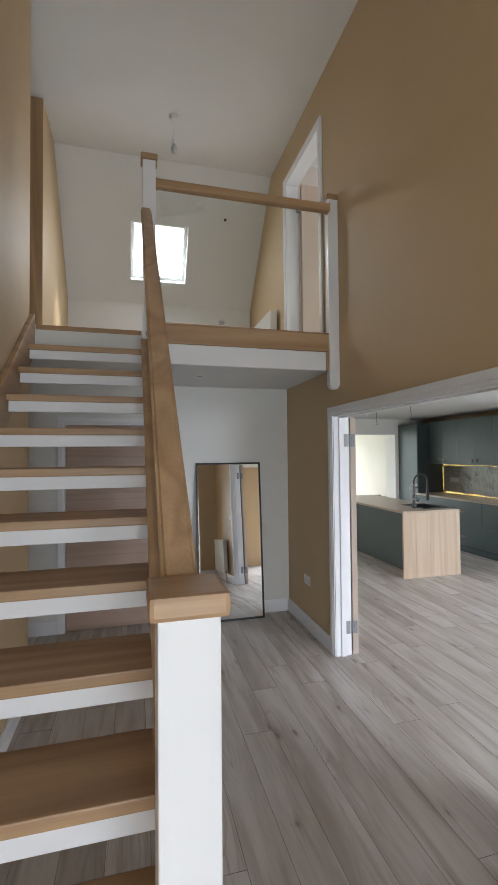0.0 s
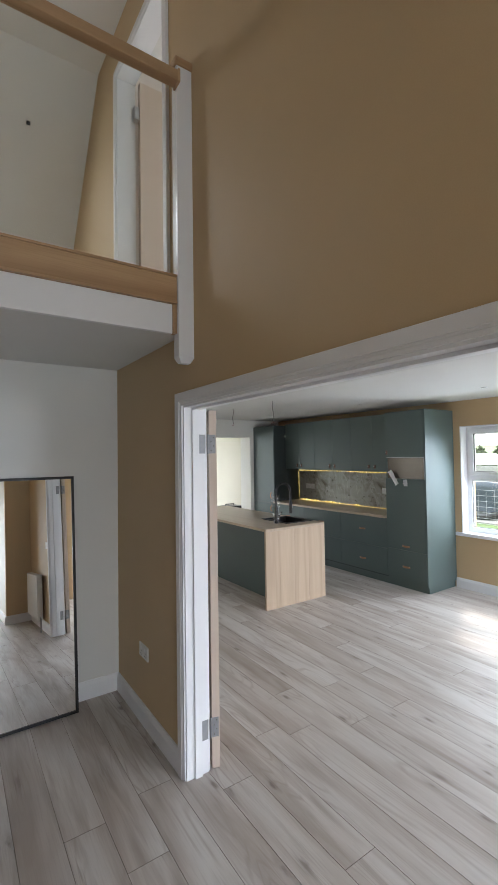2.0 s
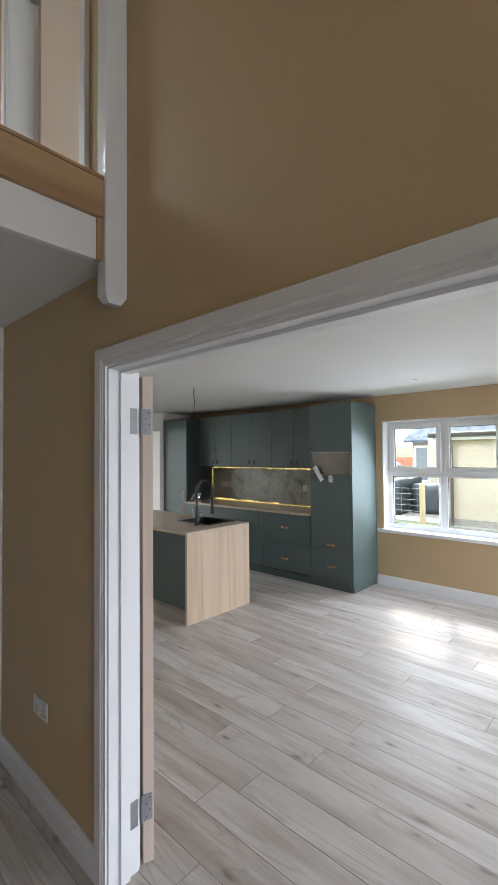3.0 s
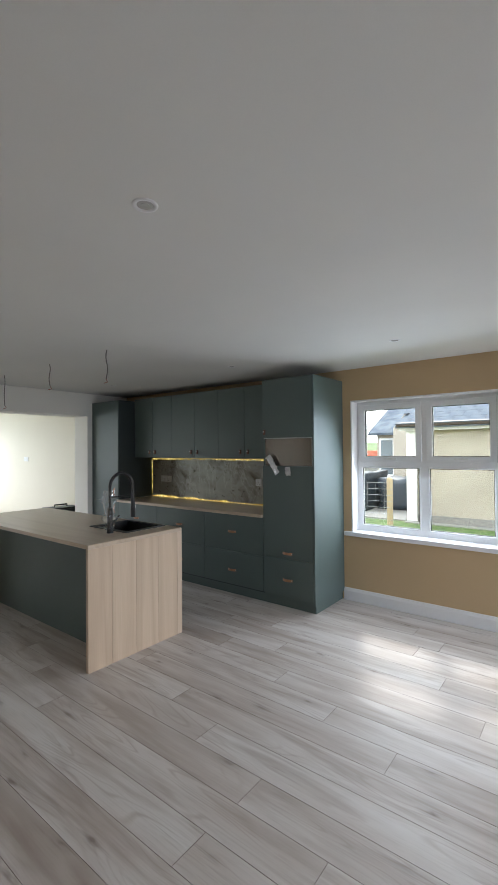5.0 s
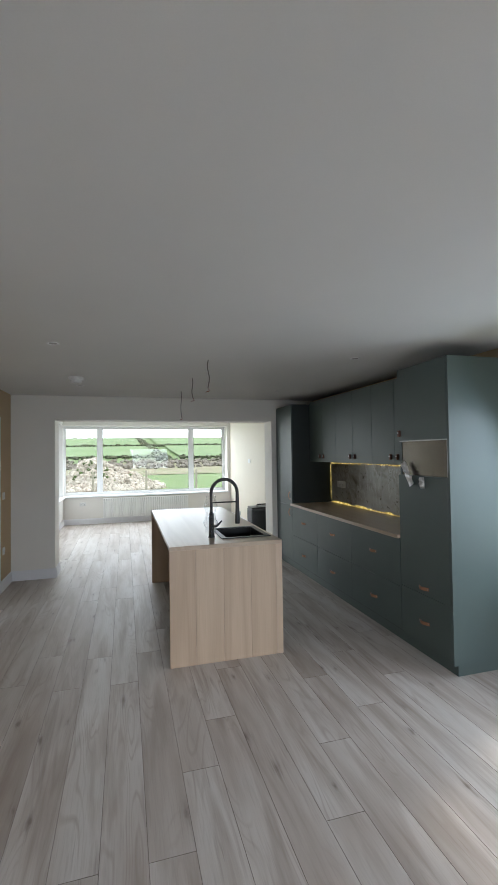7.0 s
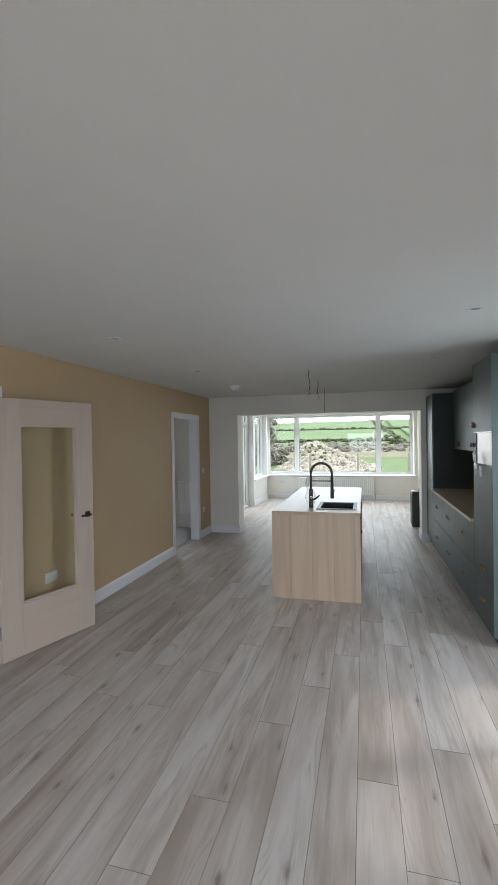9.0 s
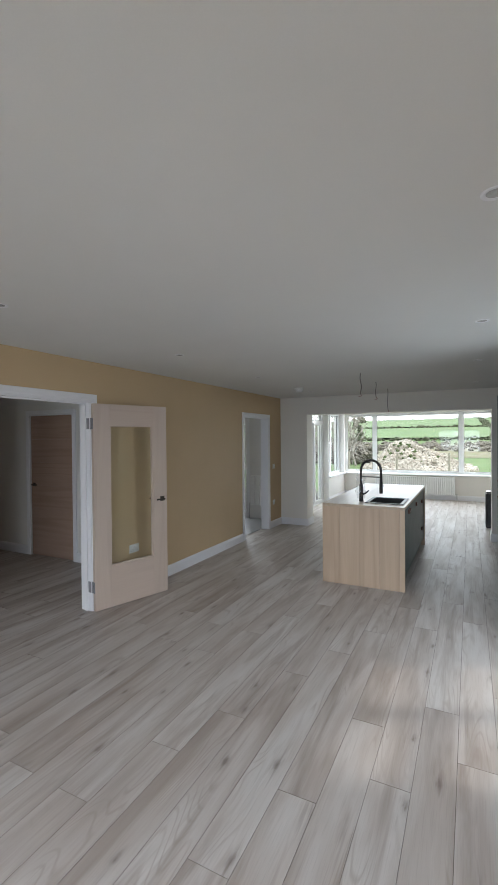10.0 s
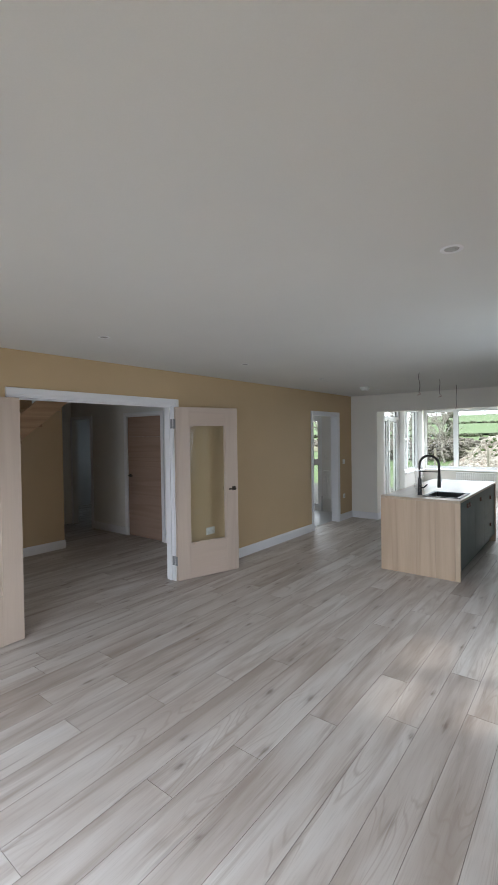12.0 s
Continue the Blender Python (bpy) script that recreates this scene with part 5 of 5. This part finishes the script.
def clumps(name, places, mat, label, cat):
    """Many small ragged clumps of foliage in one mesh; places: (x, y, z, r)."""
    verts, faces = [], []
    protos = []
    for i in range(4):
        bm = clump_mesh(i, 0.55, 2)
        protos.append(([v.co.copy() for v in bm.verts], [[v.index for v in f.verts] for f in bm.faces]))
        bm.free()
    for x, y, z, r in places:
        vs, fs = protos[rng.randrange(4)]
        o = len(verts)
        a = rng.uniform(0, 6.28)
        ca, sa = math.cos(a), math.sin(a)
        verts += [(x + r * (v.x * ca - v.y * sa), y + r * (v.x * sa + v.y * ca), z + 0.8 * r * v.z) for v in vs]
        faces += [[o + k for k in f] for f in fs]
    me = bpy.data.meshes.new(name)
    me.from_pydata(verts, [], faces)
    me.materials.append(mat)
    return tagged(new(name, me), label, cat, "", "stuff")


def row(x0, y0, x1, y1, step, r, gap=0.1):
    out = []
    n = int(math.hypot(x1 - x0, y1 - y0) / step)
    for i in range(n):
        if rng.random() < gap:
            continue
        t = i / n
        x, y = x0 + (x1 - x0) * t + rng.uniform(-1, 1), y0 + (y1 - y0) * t + rng.uniform(-1, 1)
        rr_ = r * rng.uniform(0.6, 1.5)
        out.append((x, y, ground_z(x, y) + rr_ * 0.6, rr_))
    return out


hedges = row(-200, 153, 200, 155, 0.8, 0.55) + row(-200, 226, 200, 228, 0.45, 0.3) + row(-200, 108, 12, 109, 0.8, 0.5) + row(13, 98, 8, 214, 0.5, 0.42) + row(16, 104, 90, 106, 0.9, 0.6, 0.3)
clumps("hedgerow", hedges, M_HEDGE, "dark hedgerows between the hillside fields", "hedge")
scrub = []
for _ in range(2200):
    x, y = rng.uniform(-70, 70), rng.uniform(62, 98)
    r = rng.uniform(0.25, 0.6)
    if rng.random() < 0.35 + 0.4 * (y > 82):
        scrub.append((x, y, ground_z(x, y) + r * 0.5, r))
clumps("scrub_bushes", scrub, M_BUSH, "leafless grey-brown bushes beyond the lawn", "bushes")
pines = []
for cx, cy in ((22, 88), (25, 90), (30, 92), (34, 88), (10, 95)):
    for _ in range(22):
        pines.append((cx + rng.uniform(-1.3, 1.3), cy + rng.uniform(-1, 1), ground_z(cx, cy) + rng.uniform(0.3, 2.0), rng.uniform(0.2, 0.4)))
clumps("evergreen_bushes", pines, M_HEDGE, "dark evergreen bushes below the fields", "bushes")


def bare_tree(x, y, h, seed, label, spread=0.55):
    r = random.Random(seed)
    z0 = ground_z(x, y)
    t = thing("bare_tree", (x, y, z0), label, "tree", "bare trees")
    trunk, crown = bmesh.new(), bmesh.new()

    def grow(p, d, length, rad, depth):
        q = p + d * length
        bend = Vector((r.uniform(-.1, .1), r.uniform(-.1, .1), 0.05)) * length
        tube([p, (p + q) / 2 + bend, q], [rad, rad * 0.8, rad * 0.6], 5 if depth < 2 else 3, trunk if depth < 2 else crown, False)
        if depth >= 5:
            return
        for _ in range(3 if depth < 4 else 4):
            nd = (d + Vector((r.uniform(-1, 1), r.uniform(-1, 1), r.uniform(-0.2, 0.6))) * spread * 1.3).normalized()
            grow(q if r.random() < 0.6 else (p + q) / 2, nd, length * r.uniform(0.62, 0.85), rad * 0.6, depth + 1)
    grow(Vector((x, y, z0)), Vector((r.uniform(-.1, .1), 0, 1)).normalized(), h * 0.26, h * 0.014, 0)
    part("trunk", trunk, M_BARE, t)
    part("crown", crown, M_BARE, t, "leafless branching crown")


for i, (x, y, h) in enumerate(((-6.5, 34, 6.5), (-3.8, 37, 6.0), (-9.0, 31, 6.0), (-12.5, 33, 7), (-5.2, 31, 5.0), (-16, 28, 6.5), (-2.6, 32, 4.2), (-4.4, 33.5, 4.6), (-7.4, 30, 4.5), (-10.6, 36, 5.5), (-3.2, 30.5, 3.4), (-1.9, 30.2, 5.2), (-3.6, 31.4, 5.4), (-5.9, 32.2, 5.6))):
    bare_tree(x, y, h, 20 + i, "leafless grey tree behind the stone heap" if i < 3 else "bare grey shrub-like tree by the garden edge")
ivy = []
for _ in range(34):
    a = rng.uniform(0, 6.28)
    ivy.append((-2.5 + 0.5 * math.cos(a) * rng.random(), 34 + 0.7 * math.sin(a), ground_z(0, 34) + rng.uniform(1.6, 3.9), rng.uniform(0.10, 0.24)))
clumps("ivy_growth", ivy, M_HEDGE, "ivy-clad dark evergreen growth among bare trees", "ivy")


# stone heap
def stone_mesh(seed):
    r = random.Random(seed)
    bm = bmesh.new()
    bmesh.ops.create_icosphere(bm, subdivisions=1, radius=1)
    for v in bm.verts:
        v.co *= r.uniform(0.72, 1.12)
    return bm


stone_meshes = [mesh_from("stone", stone_mesh(i), M_STONE) for i in range(8)]
heap = thing("stone_heap", (1.8, 28, ground_z(1.8, 28)), "large heap of pale field stones on the grass", "stone heap")


def heap_h(x, y):
    a = math.exp(-(((x - 1.3) / 1.25) ** 2 + ((y - 28) / 2.2) ** 2)) * 1.6
    b = math.exp(-(((x - 3.2) / 1.35) ** 2 + ((y - 27.6) / 1.8) ** 2)) * 0.85
    return a + b


base = bmesh.new()
gx = [[base.verts.new((x, y, ground_z(x, y) - 0.05 + heap_h(x, y) * 0.9)) for x in [-5 + 0.5 * i for i in range(26)]] for y in [23.5 + 0.5 * j for j in range(19)]]
for j in range(18):
    for i in range(25):
        base.faces.new((gx[j][i], gx[j][i + 1], gx[j + 1][i + 1], gx[j + 1][i]))
part("earth_core", base, M_SCRUB, heap)
placed = 0
for i in range(1400):
    x, y = rng.uniform(-3.5, 5.6), rng.uniform(24.4, 28.6)
    hh = heap_h(x, y)
    if hh < 0.12 or placed >= 300:
        continue
    s = rng.uniform(0.09, 0.20) * (1.15 if rng.random() < 0.15 else 1)
    ob = new("stone", stone_meshes[rng.randrange(8)])
    ob.parent = heap
    ob.location = Vector((x, y, ground_z(x, y) + hh * 0.95)) - heap.location
    ob.rotation_euler = (rng.uniform(0, 3), rng.uniform(0, 3), rng.uniform(0, 3))
    ob.scale = (s * rng.uniform(0.9, 1.5), s, s * rng.uniform(0.6, 0.95))
    placed += 1
rest = bmesh.new()
verts, faces = [], []
for i in range(2200):
    x, y = rng.uniform(-3.8, 5.8), rng.uniform(24.2, 28.8)
    hh = heap_h(x, y)
    if hh < 0.08:
        continue
    s = rng.uniform(0.07, 0.17)
    me = stone_meshes[rng.randrange(8)]
    m = Matrix.LocRotScale(Vector((x, y, ground_z(x, y) + hh * 0.93)) - heap.location, Euler((rng.uniform(0, 3), rng.uniform(0, 3), 0)), (s * 1.3, s, s * 0.8))
    o = len(verts)
    verts += [m @ v.co for v in me.vertices]
    faces += [[o + k for k in p.vertices] for p in me.polygons]
rest.free()
me = bpy.data.meshes.new("small_stones")
me.from_pydata(verts, [], faces)
me.materials.append(M_STONE)
ob = new("small_stones", me)
ob.parent = heap
ob["kind"] = "stuff"

# garden fence posts to the north
for i in range(12):
    x, y = -10 + 2.35 * i, 23.0 + 0.03 * i
    p = thing("fence_post", (x, y, ground_z(x, y)), "rough weathered timber fence post on the lawn edge", "fence post", "garden fence posts")
    part("post", tube([(x, y, ground_z(x, y) - 0.1), (x, y, ground_z(x, y) + 1.08), (x, y, ground_z(x, y) + 1.12)], [0.055, 0.052, 0.03], 8), M_POST_GREY, p)

# neighbouring garage to the east
GZ = -0.18
gar = thing("neighbour_garage", (15, 2, GZ), "single-storey pebbledashed building with a slate-tiled roof", "building")
part("wall", box(12.4, 17.2, -4.0, 6.1, GZ + 0.18, 2.10), M_DASH, gar)
part("plinth", box(12.36, 17.24, -4.04, 6.14, GZ, GZ + 0.18), M_CONCRETE, gar)
part("corner_pier", box(12.34, 12.62, 5.92, 6.16, GZ + 0.001, 2.099), M_UPVC, gar, "smooth pale corner pier")
part("eaves_board", box(12.24, 12.36, -4.1, 6.3, 1.98, 2.12), M_TRIM, gar)
part("gutter", tube([(12.18, -4.1, 2.12), (12.18, 6.32, 2.12)], 0.06, 10), M_PIPE, gar)
part("downpipe", tube([(12.18, 5.82, 2.10), (12.20, 5.82, 1.98), (12.30, 5.82, 1.80), (12.30, 5.82, GZ + 0.08), (12.22, 5.82, GZ + 0.02)], 0.04, 10), M_PIPE, gar)
part("gable", prism([(12.4, 2.10), (17.2, 2.10), (14.8, 3.15)], 'y', 6.0, 6.1), M_DASH, gar)
roof_bm = prism([(12.15, 2.10), (14.8, 3.25), (17.45, 2.10), (17.45, 2.04), (14.8, 3.17), (12.15, 2.04)], 'y', -4.2, 6.35)
part("roof", roof_bm, M_TILE, gar)
tile_me = None
k = 0
for i in range(8):
    a = i / 8
    x0, z0 = 12.12 + 2.66 * a, 2.13 + 1.15 * a
    for j in range(33):
        y = -4.2 + 0.32 * j + (0.16 if i % 2 else 0)
        if y + 0.31 > 6.36:
            continue
        if tile_me is None:
            b = box(0, 0.37, 0, 0.315, 0, 0.022)
            bmesh.ops.rotate(b, cent=(0, 0, 0), matrix=Matrix.Rotation(-math.atan2(1.13, 2.66), 3, 'Y'), verts=b.verts)
            tile_me = mesh_from("roof_tile", b, M_TILE)
        o = new("roof_tile", tile_me)
        o.parent = gar
        o.location = Vector((x0, y, z0)) - Vector(gar.location)

hs = thing("neighbour_house", (21, 6, GZ), "pebbledashed house with a tiled roof behind the garage", "house")
part("wall", box(17.9, 24, 6.6, 9.08, GZ, 2.25), M_DASH, hs)
part("gable", prism([(17.9, 2.25), (24, 2.25), (20.9, 3.6)], 'y', 6.6, 9.6), M_DASH, hs)
part("roof", prism([(17.6, 2.15), (20.9, 3.75), (24.3, 2.15), (24.3, 2.06), (20.9, 3.64), (17.6, 2.06)], 'y', 6.3, 9.32), M_TILE, hs)
part("gable", prism([(4.5, GZ), (8.3, GZ), (8.3, 2.3), (7.7, 3.0), (6.2, 4.1), (4.5, 4.1)], 'x', 17.45, 17.89), M_DASH, hs)
w = part("window", box(17.86, 17.9, 8.40, 9.0, 0.5, 1.95), M_UPVC, hs)
part("pane", box(17.85, 17.859, 8.48, 8.92, 0.6, 1.87), M_PANE, w)

solid("pavement", box(12.1, 12.35, -5, 6.15, GZ - 0.1, GZ + 0.02), M_CONCRETE, "pale concrete path beside the building", "pavement")
solid("pavement_yard", box(12.3, 17.8, 6.2, 14, GZ - 0.1, GZ + 0.03), M_CONCRETE, "pale concrete yard", "pavement")
for i in range(6):
    y = 6.3 + 2.2 * i
    p = thing("fence_post", (11.6, y, GZ), "round new timber fence post by the wire mesh", "fence post", "wire fence posts")
    part("post", tube([(11.6, y, GZ), (11.6, y, 0.86), (11.6, y, 0.90)], [0.07, 0.068, 0.05], 12), M_POST, p)
net = thing("wire_fence", (11.55, 9, GZ), "galvanised square wire mesh fence", "wire fence")
bm = bmesh.new()
for i in range(7):
    tube([(11.52, 6.2, GZ + 0.12 + 0.14 * i), (11.52, 17.4, GZ + 0.12 + 0.14 * i)], 0.004, 4, bm)
for j in range(56):
    tube([(11.52, 6.2 + 0.2 * j, GZ + 0.12), (11.52, 6.2 + 0.2 * j, GZ + 0.96)], 0.003, 4, bm)
part("wires", bm, M_WIRE, net)


def covered(x, y, sx, sy, h, label, seed):
    t = thing("covered_load", (x, y, GZ + 0.03), label, "covered goods", "covered goods in the yard")
    bm = bmesh.new()
    bmesh.ops.create_cube(bm, size=1)
    bmesh.ops.subdivide_edges(bm, edges=bm.edges, cuts=5, use_grid_fill=True)
    for v in bm.verts:
        n = noise.noise(v.co * 3 + Vector((seed, 0, 0)))
        v.co = Vector((x + v.co.x * sx * (1 + 0.15 * n), y + v.co.y * sy * (1 + 0.15 * n), GZ + 0.03 + (v.co.z + 0.5) * h * (1 + 0.12 * n * (v.co.z + 0.5))))
    part("sheet", bm, M_SHEETING, t, smooth=True)


covered(14.0, 8.3, 1.6, 1.4, 1.0, "load under black plastic sheeting on the yard", 1)
covered(14.6, 7.0, 1.3, 1.0, 0.85, "lower heap under black plastic sheeting", 4)
covered(15.6, 9.9, 1.6, 1.6, 1.15, "tall stack under dark sheeting beside the fence", 8)
for i in range(3):
    x, y = 13.0, 8.0 + 0.8 * i
    t = thing("tyre", (x, y, GZ + 0.03), "old black tyre lying on the concrete yard", "tyre", "tyres")
    ring = bmesh.new()
    R = [[ring.verts.new((x + (0.27 + 0.09 * math.cos(b)) * math.cos(a), y + (0.27 + 0.09 * math.cos(b)) * math.sin(a), GZ + 0.12 + 0.09 * math.sin(b))) for b in (2 * math.pi * q / 10 for q in range(10))] for a in (2 * math.pi * q / 24 for q in range(24))]
    for a in range(24):
        for b in range(10):
            ring.faces.new((R[a][b], R[(a + 1) % 24][b], R[(a + 1) % 24][(b + 1) % 10], R[a][(b + 1) % 10]))
    part("casing", ring, M_BLACK, t, smooth=True)

shed = thing("red_outbuilding", (34, 19, GZ), "low red brick outbuilding with a pale roof", "building")
part("wall", box(30, 38, 9.5, 15.5, GZ, 1.42), M_RED, shed)
part("roof", prism([(14.7, 0.9), (16.1, 1.62), (17.6, 1.62), (20.3, 0.9)], 'x', 28.5, 29.9), M_TRIM, shed)
gw = thing("boundary_wall", (24, 14, GZ), "low grey block boundary wall", "wall")
part("blocks", box(23.9, 24.1, 9.2, 30, GZ, 0.98), M_CONCRETE, gw)
east = []
for cx, cy, hh in ((44, 22.4, 4.6), (46, 25.6, 4.0), (43, 24.4, 3.4), (47, 28, 4.8)):
    for _ in range(260):
        q = rng.random()
        east.append((cx + rng.uniform(-1.6, 1.6) * (1 - q), cy + rng.uniform(-1.6, 1.6) * (1 - q), GZ + 0.2 + 0.62 * hh * q, rng.uniform(0.12, 0.34) * (1.2 - q)))
clumps("conifers", east, M_HEDGE, "dark conifers beyond the outbuilding", "trees")

# front of the house, seen in the mirror
thicket = [(rng.uniform(-9, -1.5), rng.uniform(31, 37), ground_z(0, 34) + rng.uniform(0.1, 1.1), rng.uniform(0.10, 0.26)) for _ in range(500)]
clumps("thicket", thicket, M_BUSH, "tangle of bare bramble under the trees", "bushes")
moss = [(x, y, ground_z(x, y) + heap_h(x, y) + 0.02, rng.uniform(0.04, 0.10)) for x, y in ((rng.uniform(-0.8, 3.4), rng.uniform(25.8, 27.2)) for _ in range(60))]
clumps("weeds", moss, M_WEED, "green weeds growing among the stones", "weeds")
solid("road", box(-14, 16, -7.2, -5.0, GZ - 0.1, GZ + 0.02), M_CONCRETE, "grey drive in front of the house", "road")
M_CARW = plain("white_car_paint", (0.75, 0.76, 0.78), 0.25)
car = thing("car", (0.5, -11.2, GZ), "white parked car in front of the house", "car")
body = prism([(-2.1, GZ + 0.28), (2.1, GZ + 0.28), (2.15, GZ + 0.7), (1.6, GZ + 0.95), (-1.9, GZ + 0.98), (-2.15, GZ + 0.75)], 'y', -12.0, -10.3)
bmesh.ops.translate(body, verts=body.verts, vec=(0.5, 0, 0))
part("body", body, M_CARW, car)
cab = prism([(-1.4, GZ + 0.98), (1.0, GZ + 0.96), (0.4, GZ + 1.45), (-1.0, GZ + 1.48)], 'y', -11.9, -10.4)
bmesh.ops.translate(cab, verts=cab.verts, vec=(0.5, 0, 0))
part("cabin", cab, M_BLACK, car)
for x in (-0.85, 1.85):
    for y in (-12.0, -10.28):
        wh = part("wheel", tube([(x, y - 0.09, GZ + 0.31), (x, y + 0.09, GZ + 0.31)], 0.31, 18), M_BLACK, car)
fnt = thing("rail_fence", (0, -8.6, GZ), "white painted timber rail fence", "fence")
for i in range(7):
    part("post", box(-6 + 2 * i, -5.9 + 2 * i, -8.65, -8.55, GZ, GZ + 1.05, 0.01), M_TRIM, fnt)
for z in (0.4, 0.85):
    part("rail", box(-6, 6.1, -8.54, -8.51, GZ + z, GZ + z + 0.1, 0.005), M_TRIM, fnt)
for i, (x, y) in enumerate(((3.5, -24), (-2.5, -27))):
    bare_tree(x, y, 7.5, 60 + i, "bare tree across the road from the house")
front_hedge = [(rng.uniform(-25, 25), rng.uniform(-34, -30), GZ + rng.uniform(0.3, 2.6), rng.uniform(0.6, 1.3)) for _ in range(260)]
clumps("front_hedge", front_hedge, M_HEDGE, "hedge and bushes across the road", "hedge")

# ---- floor planks ----
PW, PL = 0.187, 1.88
PHASE = {-8: 1.62, -7: 3.93, -6: 3.47, -5: 2.04, -4: 2.49, -3: 2.88, -2: 3.47, -1: 2.02, 0: 2.49, 1: 3.16, 2: 2.74, 3: 3.46, 4: 3.04}
plank_meshes = {}


def plank_mesh(length):
    key = round(length, 3)
    if key not in plank_meshes:
        w, c, z = PW / 2 - 0.0003, 0.0009, 0.0
        h = length / 2 - 0.0003
        vs = [(-w, -h, -0.008), (w, -h, -0.008), (w, h, -0.008), (-w, h, -0.008), (-w, -h, -0.0012), (w, -h, -0.0012), (w, h, -0.0012), (-w, h, -0.0012),
              (-w + c, -h + c, z), (w - c, -h + c, z), (w - c, h - c, z), (-w + c, h - c, z)]
        fs = [(0, 1, 5, 4), (1, 2, 6, 5), (2, 3, 7, 6), (3, 0, 4, 7), (4, 5, 9, 8), (5, 6, 10, 9), (6, 7, 11, 10), (7, 4, 8, 11), (8, 9, 10, 11)]
        me_ = bpy.data.meshes.new("plank")
        me_.from_pydata(vs, [], fs)
        me_.materials.append(M_FLOOR)
        me_.materials.append(M_SEAM)
        for q in range(4, 8):
            me_.polygons[q].material_index = 1
        plank_meshes[key] = (me_, vs, fs)
    return plank_meshes[key]


prng = random.Random(3)
rest_v, rest_f = [], []
for c in range(-46, 10):
    xc = 4.158 + PW * (c + 0.5)
    ph = PHASE.get(c, 2.0 + prng.uniform(0, PL))
    y = ph - PL * 5
    while y < 13.0:
        a, b = max(y, -2.9 if xc < 1.25 else -1.3), min(y + PL, 8.72 if (xc < 1.6 or xc > 5.72) else 13.0)
        if xc > 6.2:
            break
        if xc < -2.4:
            a, b = max(a, 4.95), min(b, 7.05)
        if b - a > 0.04:
            me_, vs, fs = plank_mesh(b - a)
            mid = (a + b) / 2
            if (1.6 < xc < 6.0 and -0.3 < mid < 8.3) or (-0.8 < xc <= 1.6 and 0.3 < mid < 4.9):
                o = new("plank", me_)
                o.parent = floor_base
                o.location = (xc, mid, 0)
            else:
                k = len(rest_v)
                rest_v += [(v[0] + xc, v[1] + mid, v[2]) for v in vs]
                rest_f += [[k + q for q in f] for f in fs]
        y += PL
me_ = bpy.data.meshes.new("far_planks")
me_.from_pydata(rest_v, [], rest_f)
me_.materials.append(M_FLOOR_REST)
me_.materials.append(M_SEAM)
for q, poly in enumerate(me_.polygons):
    poly.material_index = 1 if 4 <= q % 9 < 8 else 0
ob = new("far_planks", me_)
ob.parent = floor_base
ob["kind"] = "stuff"
